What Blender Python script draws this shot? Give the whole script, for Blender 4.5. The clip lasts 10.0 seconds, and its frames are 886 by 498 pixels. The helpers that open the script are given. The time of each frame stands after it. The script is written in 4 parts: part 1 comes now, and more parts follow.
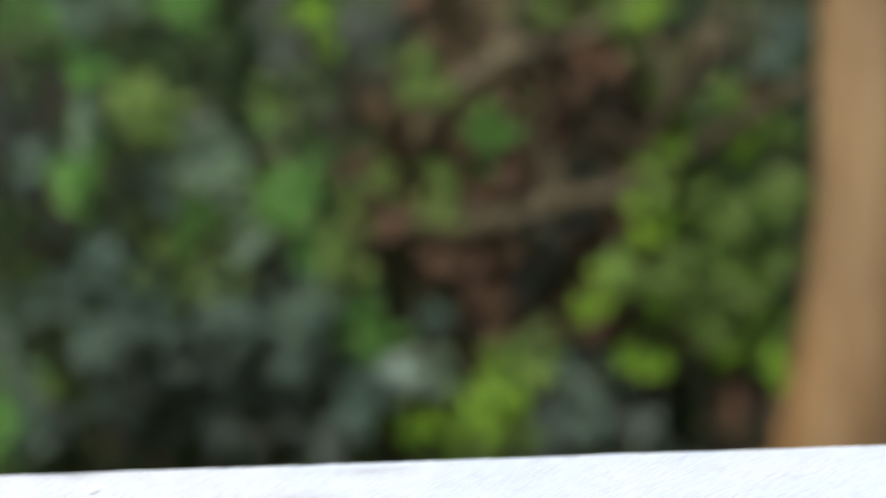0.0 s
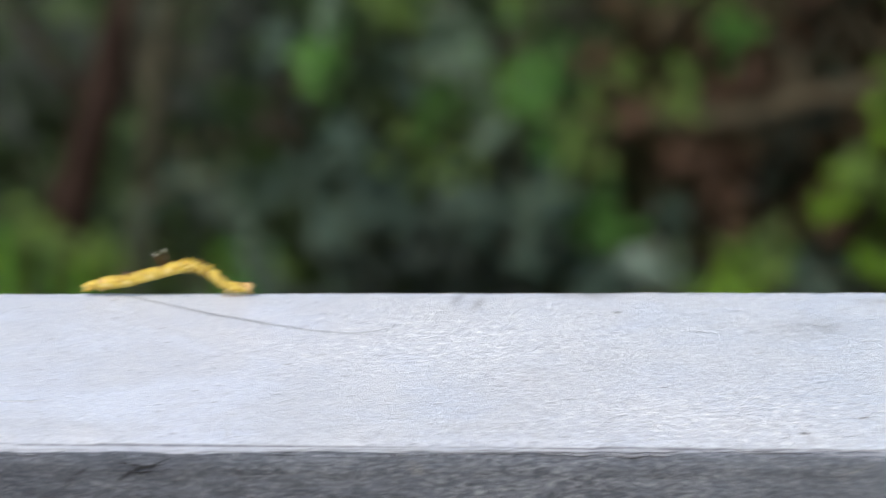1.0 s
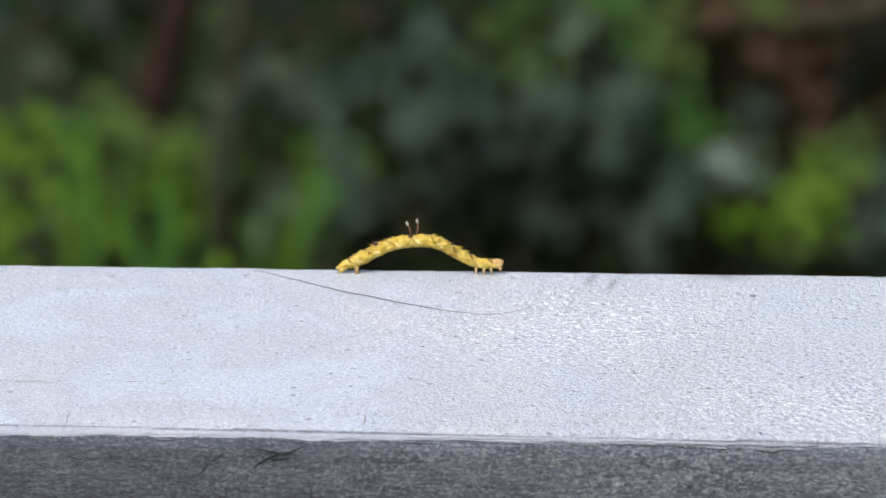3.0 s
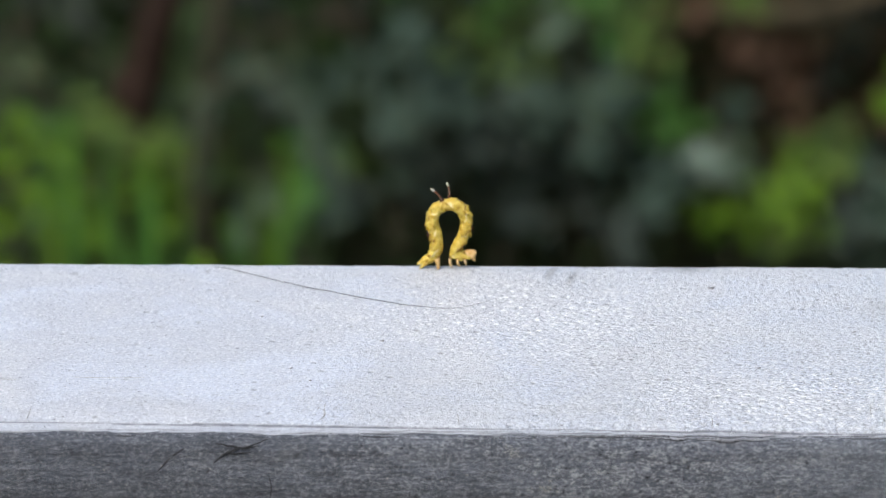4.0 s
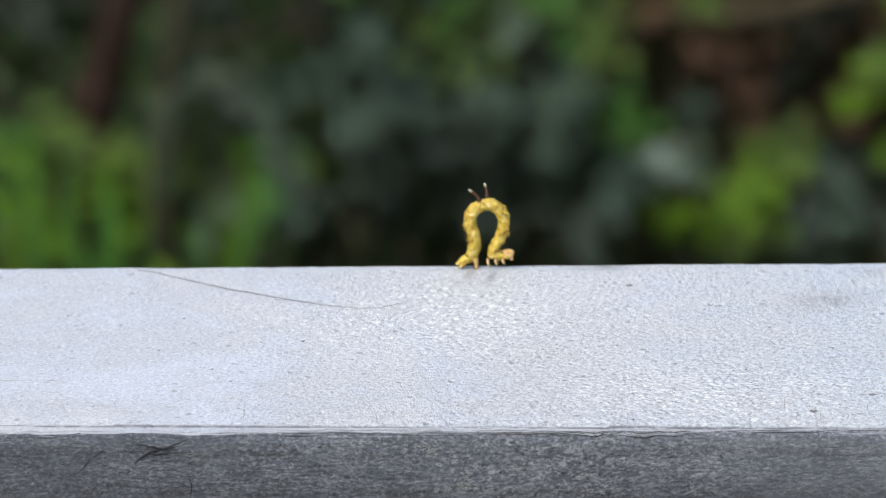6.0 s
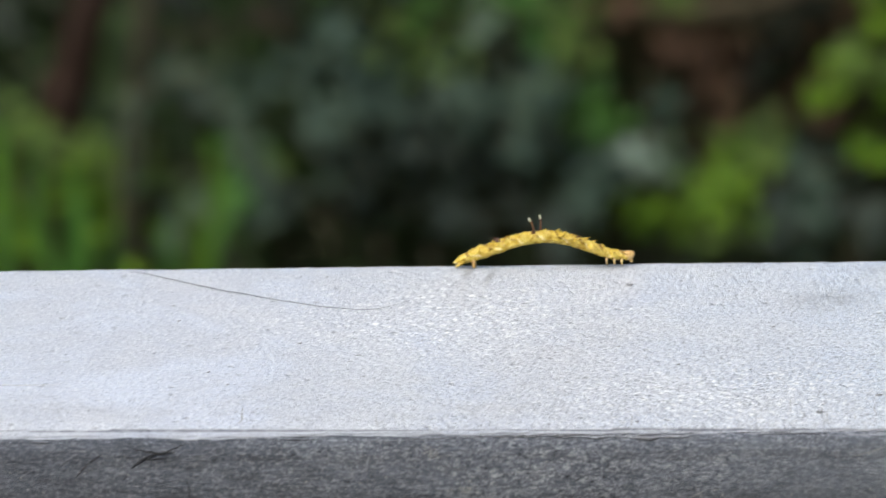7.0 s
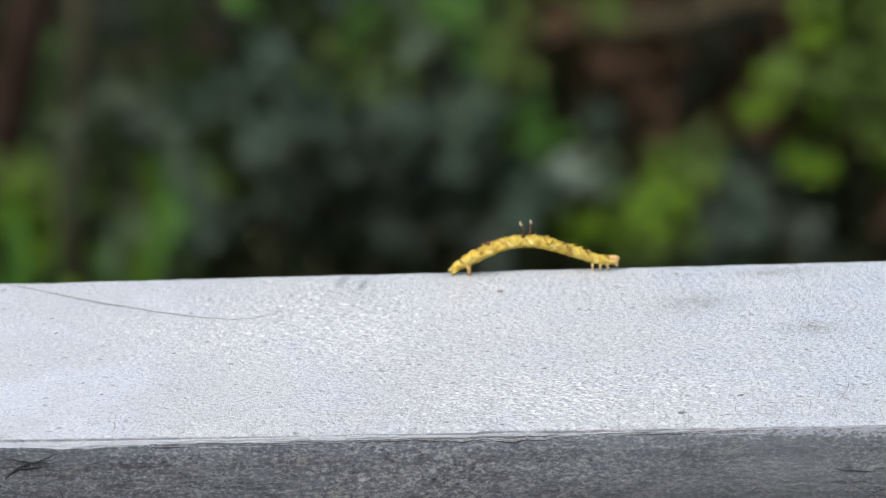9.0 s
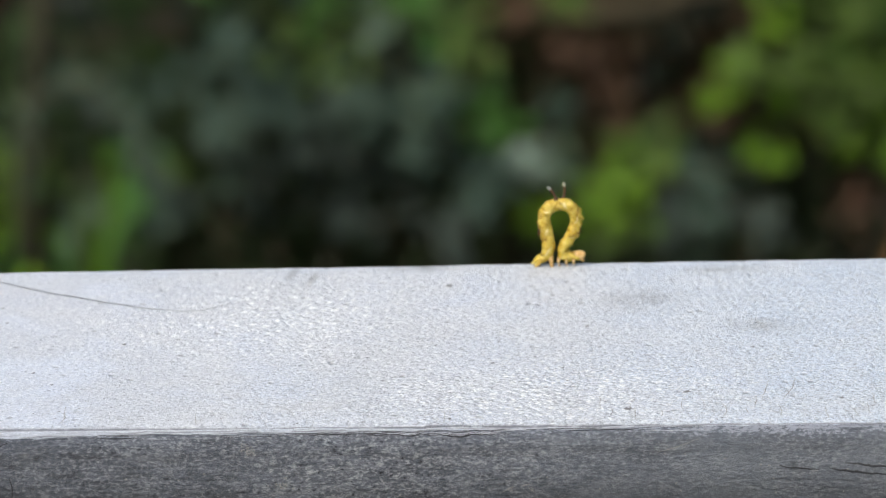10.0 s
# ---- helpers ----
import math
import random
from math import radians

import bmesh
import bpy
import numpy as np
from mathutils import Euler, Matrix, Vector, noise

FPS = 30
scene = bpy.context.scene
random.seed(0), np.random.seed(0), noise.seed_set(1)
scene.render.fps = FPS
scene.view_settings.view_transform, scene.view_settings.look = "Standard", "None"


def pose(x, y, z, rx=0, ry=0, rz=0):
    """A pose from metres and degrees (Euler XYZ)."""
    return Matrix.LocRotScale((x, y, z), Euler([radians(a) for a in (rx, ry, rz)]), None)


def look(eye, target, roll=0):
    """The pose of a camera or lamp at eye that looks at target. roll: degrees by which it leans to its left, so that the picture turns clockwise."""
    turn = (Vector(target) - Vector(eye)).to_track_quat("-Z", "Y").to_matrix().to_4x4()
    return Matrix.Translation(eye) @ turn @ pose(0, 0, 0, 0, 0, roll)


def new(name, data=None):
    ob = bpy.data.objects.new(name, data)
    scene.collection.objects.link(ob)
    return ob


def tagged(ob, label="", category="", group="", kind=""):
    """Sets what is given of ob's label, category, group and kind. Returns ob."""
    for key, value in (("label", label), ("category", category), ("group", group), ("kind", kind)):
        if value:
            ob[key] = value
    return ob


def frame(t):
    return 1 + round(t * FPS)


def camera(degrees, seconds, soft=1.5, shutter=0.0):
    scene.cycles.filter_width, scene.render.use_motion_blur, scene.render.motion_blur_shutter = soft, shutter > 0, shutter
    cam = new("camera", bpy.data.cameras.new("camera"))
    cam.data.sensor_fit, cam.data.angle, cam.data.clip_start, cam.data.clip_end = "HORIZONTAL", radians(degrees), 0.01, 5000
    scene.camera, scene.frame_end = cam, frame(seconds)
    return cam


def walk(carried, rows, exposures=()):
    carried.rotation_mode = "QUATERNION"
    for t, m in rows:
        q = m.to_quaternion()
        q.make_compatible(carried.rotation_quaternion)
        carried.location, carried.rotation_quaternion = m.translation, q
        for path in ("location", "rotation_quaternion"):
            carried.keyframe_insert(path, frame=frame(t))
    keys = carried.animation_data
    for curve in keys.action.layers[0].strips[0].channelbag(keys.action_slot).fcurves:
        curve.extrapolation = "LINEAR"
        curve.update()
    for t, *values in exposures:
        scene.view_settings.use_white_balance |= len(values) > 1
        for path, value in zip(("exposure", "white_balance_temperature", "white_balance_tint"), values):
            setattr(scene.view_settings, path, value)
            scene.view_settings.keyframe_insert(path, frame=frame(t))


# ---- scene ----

# ------------------------------------------------------------ camera and walk
cam = camera(9.0, 10.0, soft=1.0, shutter=0.5)
cam.data.dof.use_dof = True
cam.data.dof.focus_distance = 0.580
cam.data.dof.aperture_fstop = 52.0

PATH = [
    (0, (0.03933, -0.58394, 1.18272), (0.0358, 1.34586, 0.65749), -2.02),
    (0.5, (0.01717, -0.58478, 1.17611), (-0.011, 1.33931, 0.63105), -0.88),
    (1, (-0.0018, -0.58675, 1.17425), (-0.05758, 1.3342, 0.62034), -0.56),
    (1.5, (-0.01138, -0.57857, 1.17515), (-0.09256, 1.33756, 0.60784), 0.06),
    (2, (-0.01059, -0.57286, 1.17749), (-0.09571, 1.3411, 0.60345), 0.18),
    (2.5, (-0.00917, -0.57462, 1.18135), (-0.09244, 1.33433, 0.59061), -0.09),
    (2.7, (-0.00971, -0.57731, 1.18391), (-0.08917, 1.33007, 0.5876), 0.01),
    (3.8, (-0.00677, -0.5834, 1.1856), (-0.08137, 1.32285, 0.58507), -0.09),
    (4, (-0.00609, -0.58366, 1.18524), (-0.0811, 1.32314, 0.58651), -0.4),
    (4.5, (-0.00266, -0.58981, 1.18562), (-0.08034, 1.31805, 0.5906), -1.03),
    (5, (0.00054, -0.59606, 1.18673), (-0.07756, 1.3123, 0.59338), -1.3),
    (5.5, (0.00044, -0.59346, 1.18681), (-0.07, 1.31466, 0.59174), -0.87),
    (5.7, (0.00107, -0.59099, 1.18703), (-0.06765, 1.31641, 0.58946), -1.02),
    (6.8, (-0.00539, -0.58491, 1.1839), (-0.05866, 1.32357, 0.58819), -0.63),
    (7, (-0.00422, -0.58091, 1.1845), (-0.05625, 1.32649, 0.58523), -1.12),
    (7.5, (-0.00231, -0.57475, 1.18409), (-0.05339, 1.33276, 0.58509), -1.25),
    (8, (-0.00125, -0.57983, 1.18634), (-0.04813, 1.32782, 0.58746), -1.22),
    (8.5, (0.00032, -0.5882, 1.18723), (-0.03984, 1.32076, 0.59202), -1.15),
    (9, (0.00552, -0.59096, 1.18616), (-0.03212, 1.31883, 0.59347), -1.83),
    (9.5, (0.00622, -0.59137, 1.18696), (-0.02403, 1.31744, 0.59068), -1.56),
    (10, (0.0066, -0.59403, 1.1882), (-0.01666, 1.31424, 0.5899), -1.15),
]

EXPOSURE = 0.44
walk(cam, [(t, look(eye, target, roll)) for t, eye, target, roll in PATH],
     [(0.0, EXPOSURE + 0.54, 6600, 3), (0.5, EXPOSURE + 0.40, 6450, 5), (0.8, EXPOSURE + 0.15, 6350, 6), (1.2, EXPOSURE, 6350, 6), (5.5, EXPOSURE, 6350, 5),
      (7.5, EXPOSURE, 6550, 4), (10.0, EXPOSURE, 6600, 4)])

# ------------------------------------------------------------ world and sun
SUN_ELEVATION, SUN_TURN = radians(57), radians(218)
world = bpy.data.worlds.new("overcast_sky")
scene.world = world
world.use_nodes = True
wn = world.node_tree.nodes
sky = wn.new("ShaderNodeTexSky")
sky.sky_type = "NISHITA"
sky.sun_disc = False
sky.sun_elevation, sky.sun_rotation = SUN_ELEVATION, SUN_TURN
sky.air_density, sky.dust_density = 1.0, 4.0
wn["Background"].inputs["Strength"].default_value = 0.15
world.node_tree.links.new(sky.outputs["Color"], wn["Background"].inputs["Color"])

sun_data = bpy.data.lights.new("sun", "SUN")
sun_data.energy, sun_data.angle, sun_data.color = 1.5, radians(25), (1.0, 0.96, 0.9)
sun = new("sun", sun_data)
sun.matrix_world = look((math.sin(SUN_TURN) * math.cos(SUN_ELEVATION) * 20, math.cos(SUN_TURN) * math.cos(SUN_ELEVATION) * 20,
                         math.sin(SUN_ELEVATION) * 20), (0, 0, 1))


# ------------------------------------------------------------ materials
class Nodes:
    """A node material with its Principled shader, and short ways to add nodes."""

    def __init__(self, name, rough=0.5, metal=0.0, spec=0.5):
        self.mat = bpy.data.materials.new(name)
        self.mat.use_nodes = True
        self.tree = self.mat.node_tree
        self.bsdf = self.tree.nodes["Principled BSDF"]
        self.bsdf.inputs["Roughness"].default_value = rough
        self.bsdf.inputs["Metallic"].default_value = metal
        self.bsdf.inputs["Specular IOR Level"].default_value = spec

    def link(self, a, b):
        self.tree.links.new(a, b)

    def coords(self, scale=(1, 1, 1)):
        tc = self.tree.nodes.new("ShaderNodeTexCoord")
        mp = self.tree.nodes.new("ShaderNodeMapping")
        mp.inputs["Scale"].default_value = scale
        self.link(tc.outputs["Object"], mp.inputs["Vector"])
        return mp.outputs["Vector"]

    def noise(self, vec, scale, detail=4.0, rough=0.55, warp=0.0):
        n = self.tree.nodes.new("ShaderNodeTexNoise")
        n.inputs["Scale"].default_value, n.inputs["Detail"].default_value = scale, detail
        n.inputs["Roughness"].default_value, n.inputs["Distortion"].default_value = rough, warp
        self.link(vec, n.inputs["Vector"])
        return n.outputs["Fac"]

    def tint(self, vec, scale):
        n = self.tree.nodes.new("ShaderNodeTexNoise")
        n.inputs["Scale"].default_value = scale
        self.link(vec, n.inputs["Vector"])
        up = self.tree.nodes.new("ShaderNodeVectorMath")
        up.operation = "SCALE"
        up.inputs["Scale"].default_value = 14.0
        self.link(n.outputs["Color"], up.inputs[0])
        add = self.tree.nodes.new("ShaderNodeVectorMath")
        self.link(vec, add.inputs[0])
        self.link(up.outputs[0], add.inputs[1])
        return add.outputs[0]

    def voronoi(self, vec, scale, feature="F1"):
        n = self.tree.nodes.new("ShaderNodeTexVoronoi")
        n.feature = feature
        n.inputs["Scale"].default_value = scale
        self.link(vec, n.inputs["Vector"])
        return n.outputs["Distance"]

    def ramp(self, fac, stops):
        n = self.tree.nodes.new("ShaderNodeValToRGB")
        el = n.color_ramp.elements
        while len(el) < len(stops):
            el.new(0.5)
        for e, (p, c) in zip(el, stops):
            e.position = p
            e.color = (c, c, c, 1) if isinstance(c, (int, float)) else (*c, 1)
        self.link(fac, n.inputs["Fac"])
        return n.outputs["Color"]

    def math(self, op, a, b=0.0, clamp=False):
        n = self.tree.nodes.new("ShaderNodeMath")
        n.operation, n.use_clamp = op, clamp
        for k, v in enumerate((a, b)):
            if isinstance(v, (int, float)):
                n.inputs[k].default_value = v
            else:
                self.link(v, n.inputs[k])
        return n.outputs[0]

    def mix(self, fac, a, b, blend="MIX"):
        n = self.tree.nodes.new("ShaderNodeMix")
        n.data_type, n.blend_type = "RGBA", blend
        for k, v in ((0, fac), (6, a), (7, b)):
            if isinstance(v, (int, float)):
                n.inputs[k].default_value = v
            elif isinstance(v, tuple):
                n.inputs[k].default_value = (*v, 1)
            else:
                self.link(v, n.inputs[k])
        return n.outputs[2]

    def spot(self, vec, cx, cy, rx, ry, turn=0.0):
        """A soft-edged oval mark: 1 in its middle, 0 outside."""
        mp = self.tree.nodes.new("ShaderNodeMapping")
        mp.vector_type = "TEXTURE"
        mp.inputs["Location"].default_value = (cx, cy, 0)
        mp.inputs["Rotation"].default_value = (0, 0, radians(turn))
        mp.inputs["Scale"].default_value = (rx, ry, 1000)
        self.link(vec, mp.inputs["Vector"])
        g = self.tree.nodes.new("ShaderNodeTexGradient")
        g.gradient_type = "QUADRATIC_SPHERE"
        self.link(mp.outputs["Vector"], g.inputs["Vector"])
        return g.outputs["Fac"]

    def axis(self, vec, which):
        n = self.tree.nodes.new("ShaderNodeSeparateXYZ")
        self.link(vec, n.inputs[0])
        return n.outputs[which]

    def bump(self, height, strength=0.5, distance=0.001, normal=None):
        n = self.tree.nodes.new("ShaderNodeBump")
        n.inputs["Strength"].default_value, n.inputs["Distance"].default_value = strength, distance
        self.link(height, n.inputs["Height"])
        if normal is not None:
            self.link(normal, n.inputs["Normal"])
        return n.outputs["Normal"]

    def done(self, color=None, normal=None, rough=None):
        for value, slot in ((color, "Base Color"), (normal, "Normal"), (rough, "Roughness")):
            if isinstance(value, tuple):
                self.bsdf.inputs[slot].default_value = (*value, 1)
            elif value is not None:
                self.link(value, self.bsdf.inputs[slot])
        return self.mat


def rail_top_material():
    """Bleached grey paint: fine crackled grain, stains, pits, glints painted in as white flecks. Units are millimetres.
    """
    n = Nodes("bleached_grey_paint", 0.42, 0.1, 0.6)
    mm = n.coords((1000, 1000, 1000))
    # two ovals of coarser relief where most glints are painted
    glint_patch = n.math("ADD", n.spot(mm, -19, -17, 30, 24), n.spot(mm, 9, -44, 34, 20), True)
    # the grain is drawn out across the rail, as the brush went
    cross = n.coords((900, 830, 1000))
    grain = n.noise(cross, 2.3, 5.0, 0.70, 0.5)
    fine = n.noise(cross, 5.2, 3.0, 0.68)
    coarse = n.noise(mm, 0.55, 3.0, 0.5, 0.2)
    cloud = n.noise(mm, 0.05, 4.0, 0.55)
    base = n.ramp(cloud, [(0.32, (0.665, 0.687, 0.745)), (0.52, (0.72, 0.738, 0.79)), (0.68, (0.76, 0.772, 0.81))])
    # the paint is worn smoother towards one end
    worn = n.ramp(n.math("ADD", n.math("MULTIPLY", n.axis(mm, 0), 0.01), 0.6), [(0.12, 0.45), (0.45, 1.0)])
    base = n.mix(n.ramp(worn, [(0.45, 0.8), (1.0, 0.0)]), base, (0.495, 0.513, 0.57))
    hue = n.noise(mm, 0.065, 3.0, 0.6, 0.5)
    base = n.mix(n.ramp(hue, [(0.50, 0.0), (0.66, 0.6)]), base, (0.665, 0.71, 0.82))
    base = n.mix(n.ramp(hue, [(0.34, 0.35), (0.48, 0.0)]), base, (0.71, 0.70, 0.705))
    # the paint is bluer towards the other end
    blue = n.ramp(n.math("MULTIPLY", n.axis(mm, 0), 0.02), [(0.0, 0.0), (0.7, 0.65)])
    base = n.mix(n.math("MULTIPLY", blue, n.ramp(hue, [(0.35, 0.6), (0.6, 1.0)])), base, (0.64, 0.72, 0.84))
    base = n.mix(n.math("MULTIPLY", worn, n.ramp(grain, [(0.33, 0.85), (0.47, 0.0)])), base, (0.29, 0.295, 0.315))
    base = n.mix(n.math("MULTIPLY", worn, n.ramp(fine, [(0.30, 0.8), (0.43, 0.0)])), base, (0.21, 0.215, 0.235))
    # white flecks put the glints of the rough paint into the colour
    white = n.ramp(n.noise(cross, 3.3, 3.0, 0.68, 0.2), [(0.545, 0.0), (0.595, 1.0)])
    base = n.mix(n.math("MULTIPLY", white, n.math("ADD", n.math("MULTIPLY", glint_patch, 1.4), 0.42), True), base, (0.95, 0.96, 0.97))
    ahead = n.ramp(n.math("ADD", n.math("MULTIPLY", n.axis(mm, 0), 0.008), n.math("MULTIPLY", n.axis(mm, 1), -0.008)), [(0.0, 0.4), (0.4, 1.0)])
    # the flecks gather in drifts and thin out between them
    drift = n.ramp(n.noise(mm, 0.22, 4.0, 0.6), [(0.36, 0.25), (0.62, 1.0)])
    ahead = n.math("MULTIPLY", ahead, drift)
    # rounder glints, painted as near-white dots
    painted_glints = n.math("MULTIPLY", n.ramp(n.voronoi(cross, 1.0), [(0.26, 1.0), (0.33, 0.0)]), n.ramp(n.noise(mm, 0.9, 2.0), [(0.41, 0.0), (0.50, 1.0)]))
    base = n.mix(n.math("MULTIPLY", painted_glints, n.math("ADD", n.math("MULTIPLY", glint_patch, 1.6), 0.16), True), base, (0.97, 0.975, 0.98))
    dash = n.noise(mm, 2.1, 4.0, 0.7, 0.4)
    base = n.mix(n.math("MULTIPLY", ahead, n.ramp(dash, [(0.37, 0.75), (0.45, 0.0)])), base, (0.24, 0.245, 0.26))
    base = n.mix(n.math("MULTIPLY", ahead, n.ramp(dash, [(0.545, 0.0), (0.60, 0.8)])), base, (0.90, 0.91, 0.93))
    pits = n.ramp(n.voronoi(mm, 0.33), [(0.05, 1.0), (0.15, 0.0)])
    base = n.mix(n.math("MULTIPLY", n.math("MULTIPLY", pits, drift), 0.55), base, (0.13, 0.13, 0.135))
    stains = None
    for cx, cy, rx, ry, turn in ((-17.3, -2.8, 1.1, 6.5, -9), (-15.0, -4.3, 0.9, 6.0, -9), (-17.3, -2.4, 0.9, 5.0, -9), (-15.0, -4.0, 0.8, 4.5, -9), (21.2, -13.2, 8.5, 6.6, 20), (33.6, -22.8, 7.5, 5.0, 0),
                                 (-2.5, -0.5, 8.0, 3.0, 0), (30.0, -3.0, 9.0, 3.0, 0), (-74.0, -38.8, 5.0, 0.9, 0)):
        s = n.spot(mm, cx, cy, rx, ry, turn)
        stains = s if stains is None else n.math("ADD", stains, s)
    stains = n.math("MULTIPLY", stains, n.ramp(coarse, [(0.3, 1.5), (0.7, 0.3)]), True)
    base = n.mix(n.math("MULTIPLY", stains, 0.46), base, (0.17, 0.168, 0.165))
    # crackle of the paint along the front edge
    along = n.ramp(n.math("MULTIPLY", n.axis(mm, 1), -1 / 60), [(0.50, 0.0), (0.84, 1.0)])
    cracks = n.ramp(n.voronoi(n.mix(0.12, n.coords((1000, 330, 1000)), n.tint(mm, 1.1)), 0.62, "DISTANCE_TO_EDGE"), [(0.0, 1.0), (0.085, 0.0)])
    cracks = n.math("MULTIPLY", n.math("MULTIPLY", cracks, along), n.ramp(n.noise(mm, 0.35, 3.0), [(0.46, 0.0), (0.60, 1.0)]))
    base = n.mix(n.math("MULTIPLY", cracks, 0.38), base, (0.22, 0.22, 0.225))
    # darker line along the groove just behind the front corner
    groove = n.spot(mm, 0, -53.65, 4000, 0.6, -1.4)
    base = n.mix(n.math("MULTIPLY", n.math("MULTIPLY", groove, 1.9), n.ramp(coarse, [(0.35, 1.0), (0.7, 0.25)]), True), base, (0.20, 0.20, 0.225))
    # wrinkled skin of paint along the corner
    wrinkle = n.ramp(n.noise(n.coords((150, 1700, 1000)), 1.0, 3.0, 0.5, 0.6), [(0.42, 1.0), (0.49, 0.0)])
    lip = n.ramp(n.math("MULTIPLY", n.axis(mm, 1), -1 / 60), [(0.898, 0.0), (0.908, 1.0)])
    wrinkle = n.math("MULTIPLY", wrinkle, lip)
    base = n.mix(n.math("MULTIPLY", lip, n.ramp(coarse, [(0.38, 0.6), (0.62, 0.15)])), base, (0.40, 0.40, 0.45))
    base = n.mix(n.math("MULTIPLY", wrinkle, 0.75), base, (0.20, 0.20, 0.215))
    relief = n.math("MULTIPLY", n.voronoi(cross, 1.6, "SMOOTH_F1"), n.math("ADD", n.math("MULTIPLY", glint_patch, 1.0), 0.5))
    height = n.math("ADD", n.math("ADD", n.math("MULTIPLY", grain, 1.1), n.math("MULTIPLY", fine, 0.5)), relief)
    height = n.math("SUBTRACT", height, n.math("MULTIPLY", n.math("ADD", n.math("ADD", pits, n.math("MULTIPLY", cracks, 0.3)), wrinkle), 0.8))
    height = n.math("MULTIPLY", height, n.ramp(worn, [(0.45, 0.3), (1.0, 1.0)]))
    return n.done(base, n.bump(height, 0.75, 0.00066), n.ramp(grain, [(0.35, 0.52), (0.65, 0.24)]))


def rail_side_material():
    """Dark dirty metal with mottled oxide, pale flecks, fine lengthwise streaks and shade painted in towards the
    bottom.
    """
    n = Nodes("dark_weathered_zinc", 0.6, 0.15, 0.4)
    mm = n.coords((1000, 1000, 1000))
    # grime lies lengthwise along the rail
    flat = n.coords((640, 1000, 1150))
    streak = n.noise(n.coords((120, 1000, 1300)), 1.6, 6.0, 0.65)
    mottle = n.noise(flat, 1.15, 8.0, 0.80, 0.4)
    fine = n.noise(flat, 3.0, 4.0, 0.78)
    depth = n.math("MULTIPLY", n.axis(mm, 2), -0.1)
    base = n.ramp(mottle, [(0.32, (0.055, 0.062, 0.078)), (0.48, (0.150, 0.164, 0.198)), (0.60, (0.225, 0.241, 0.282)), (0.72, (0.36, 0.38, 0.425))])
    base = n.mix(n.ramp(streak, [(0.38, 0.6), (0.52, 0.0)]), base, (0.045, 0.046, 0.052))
    crust = n.ramp(n.noise(flat, 0.22, 5.0, 0.7), [(0.36, 0.25), (0.64, 0.9)])
    # the pale crust is thickest on one stretch
    crust = n.math("ADD", crust, n.math("MULTIPLY", n.spot(mm, -8, -58, 15, 12), n.ramp(n.noise(flat, 0.5, 5.0, 0.7), [(0.40, 0.0), (0.60, 1.6)])), True)
    # soft patches where rain has washed the grime
    wash = n.noise(n.coords((150, 1000, 260)), 1.0, 5.0, 0.62, 0.4)
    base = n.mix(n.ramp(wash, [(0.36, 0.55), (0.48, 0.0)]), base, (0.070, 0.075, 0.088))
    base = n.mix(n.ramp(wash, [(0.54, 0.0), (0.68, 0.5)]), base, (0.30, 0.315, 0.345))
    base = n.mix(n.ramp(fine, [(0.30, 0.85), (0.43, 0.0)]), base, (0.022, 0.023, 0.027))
    base = n.mix(n.math("MULTIPLY", crust, 0.3), base, (0.28, 0.29, 0.32))
    base = n.mix(n.math("MULTIPLY", n.math("ADD", n.math("MULTIPLY", crust, 0.8), 0.2), n.ramp(fine, [(0.53, 0.0), (0.60, 0.95)])), base, (0.46, 0.475, 0.50))
    chips = n.noise(flat, 2.7, 6.0, 0.76, 0.2)
    base = n.mix(n.math("MULTIPLY", crust, n.ramp(chips, [(0.545, 0.0), (0.59, 0.95)])), base, (0.50, 0.51, 0.53))
    base = n.mix(n.math("MULTIPLY", crust, n.ramp(chips, [(0.38, 0.95), (0.43, 0.0)])), base, (0.018, 0.018, 0.021))
    lichen = n.ramp(n.noise(mm, 0.16, 4.0, 0.6), [(0.60, 0.0), (0.74, 0.22)])
    base = n.mix(lichen, base, (0.17, 0.165, 0.14))
    dust = n.ramp(n.math("ADD", n.math("MULTIPLY", n.axis(mm, 0), 0.01), 0.5), [(0.48, 0.0), (0.80, 0.6)])
    base = n.mix(n.math("MULTIPLY", dust, n.ramp(n.noise(mm, 0.12, 5.0, 0.65), [(0.35, 0.25), (0.65, 1.0)])), base, (0.265, 0.285, 0.32))
    # darker towards the end where the top is worn smooth
    dark_end = n.ramp(n.math("ADD", n.math("MULTIPLY", n.axis(mm, 0), 0.01), 0.8), [(0.25, 0.5), (0.62, 0.0)])
    base = n.mix(n.math("MULTIPLY", dark_end, n.ramp(streak, [(0.35, 1.0), (0.65, 0.55)])), base, (0.075, 0.080, 0.095))
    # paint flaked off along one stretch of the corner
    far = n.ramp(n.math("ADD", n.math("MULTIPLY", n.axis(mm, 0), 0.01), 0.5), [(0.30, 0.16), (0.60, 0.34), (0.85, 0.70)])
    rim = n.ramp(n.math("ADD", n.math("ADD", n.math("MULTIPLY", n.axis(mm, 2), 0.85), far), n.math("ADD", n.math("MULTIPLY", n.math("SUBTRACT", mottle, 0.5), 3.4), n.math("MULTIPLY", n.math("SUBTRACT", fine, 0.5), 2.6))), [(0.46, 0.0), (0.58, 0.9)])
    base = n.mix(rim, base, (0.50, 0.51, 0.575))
    # shade of the side turning under, put into the colour and broken by streaks
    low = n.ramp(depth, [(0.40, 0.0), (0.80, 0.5)])
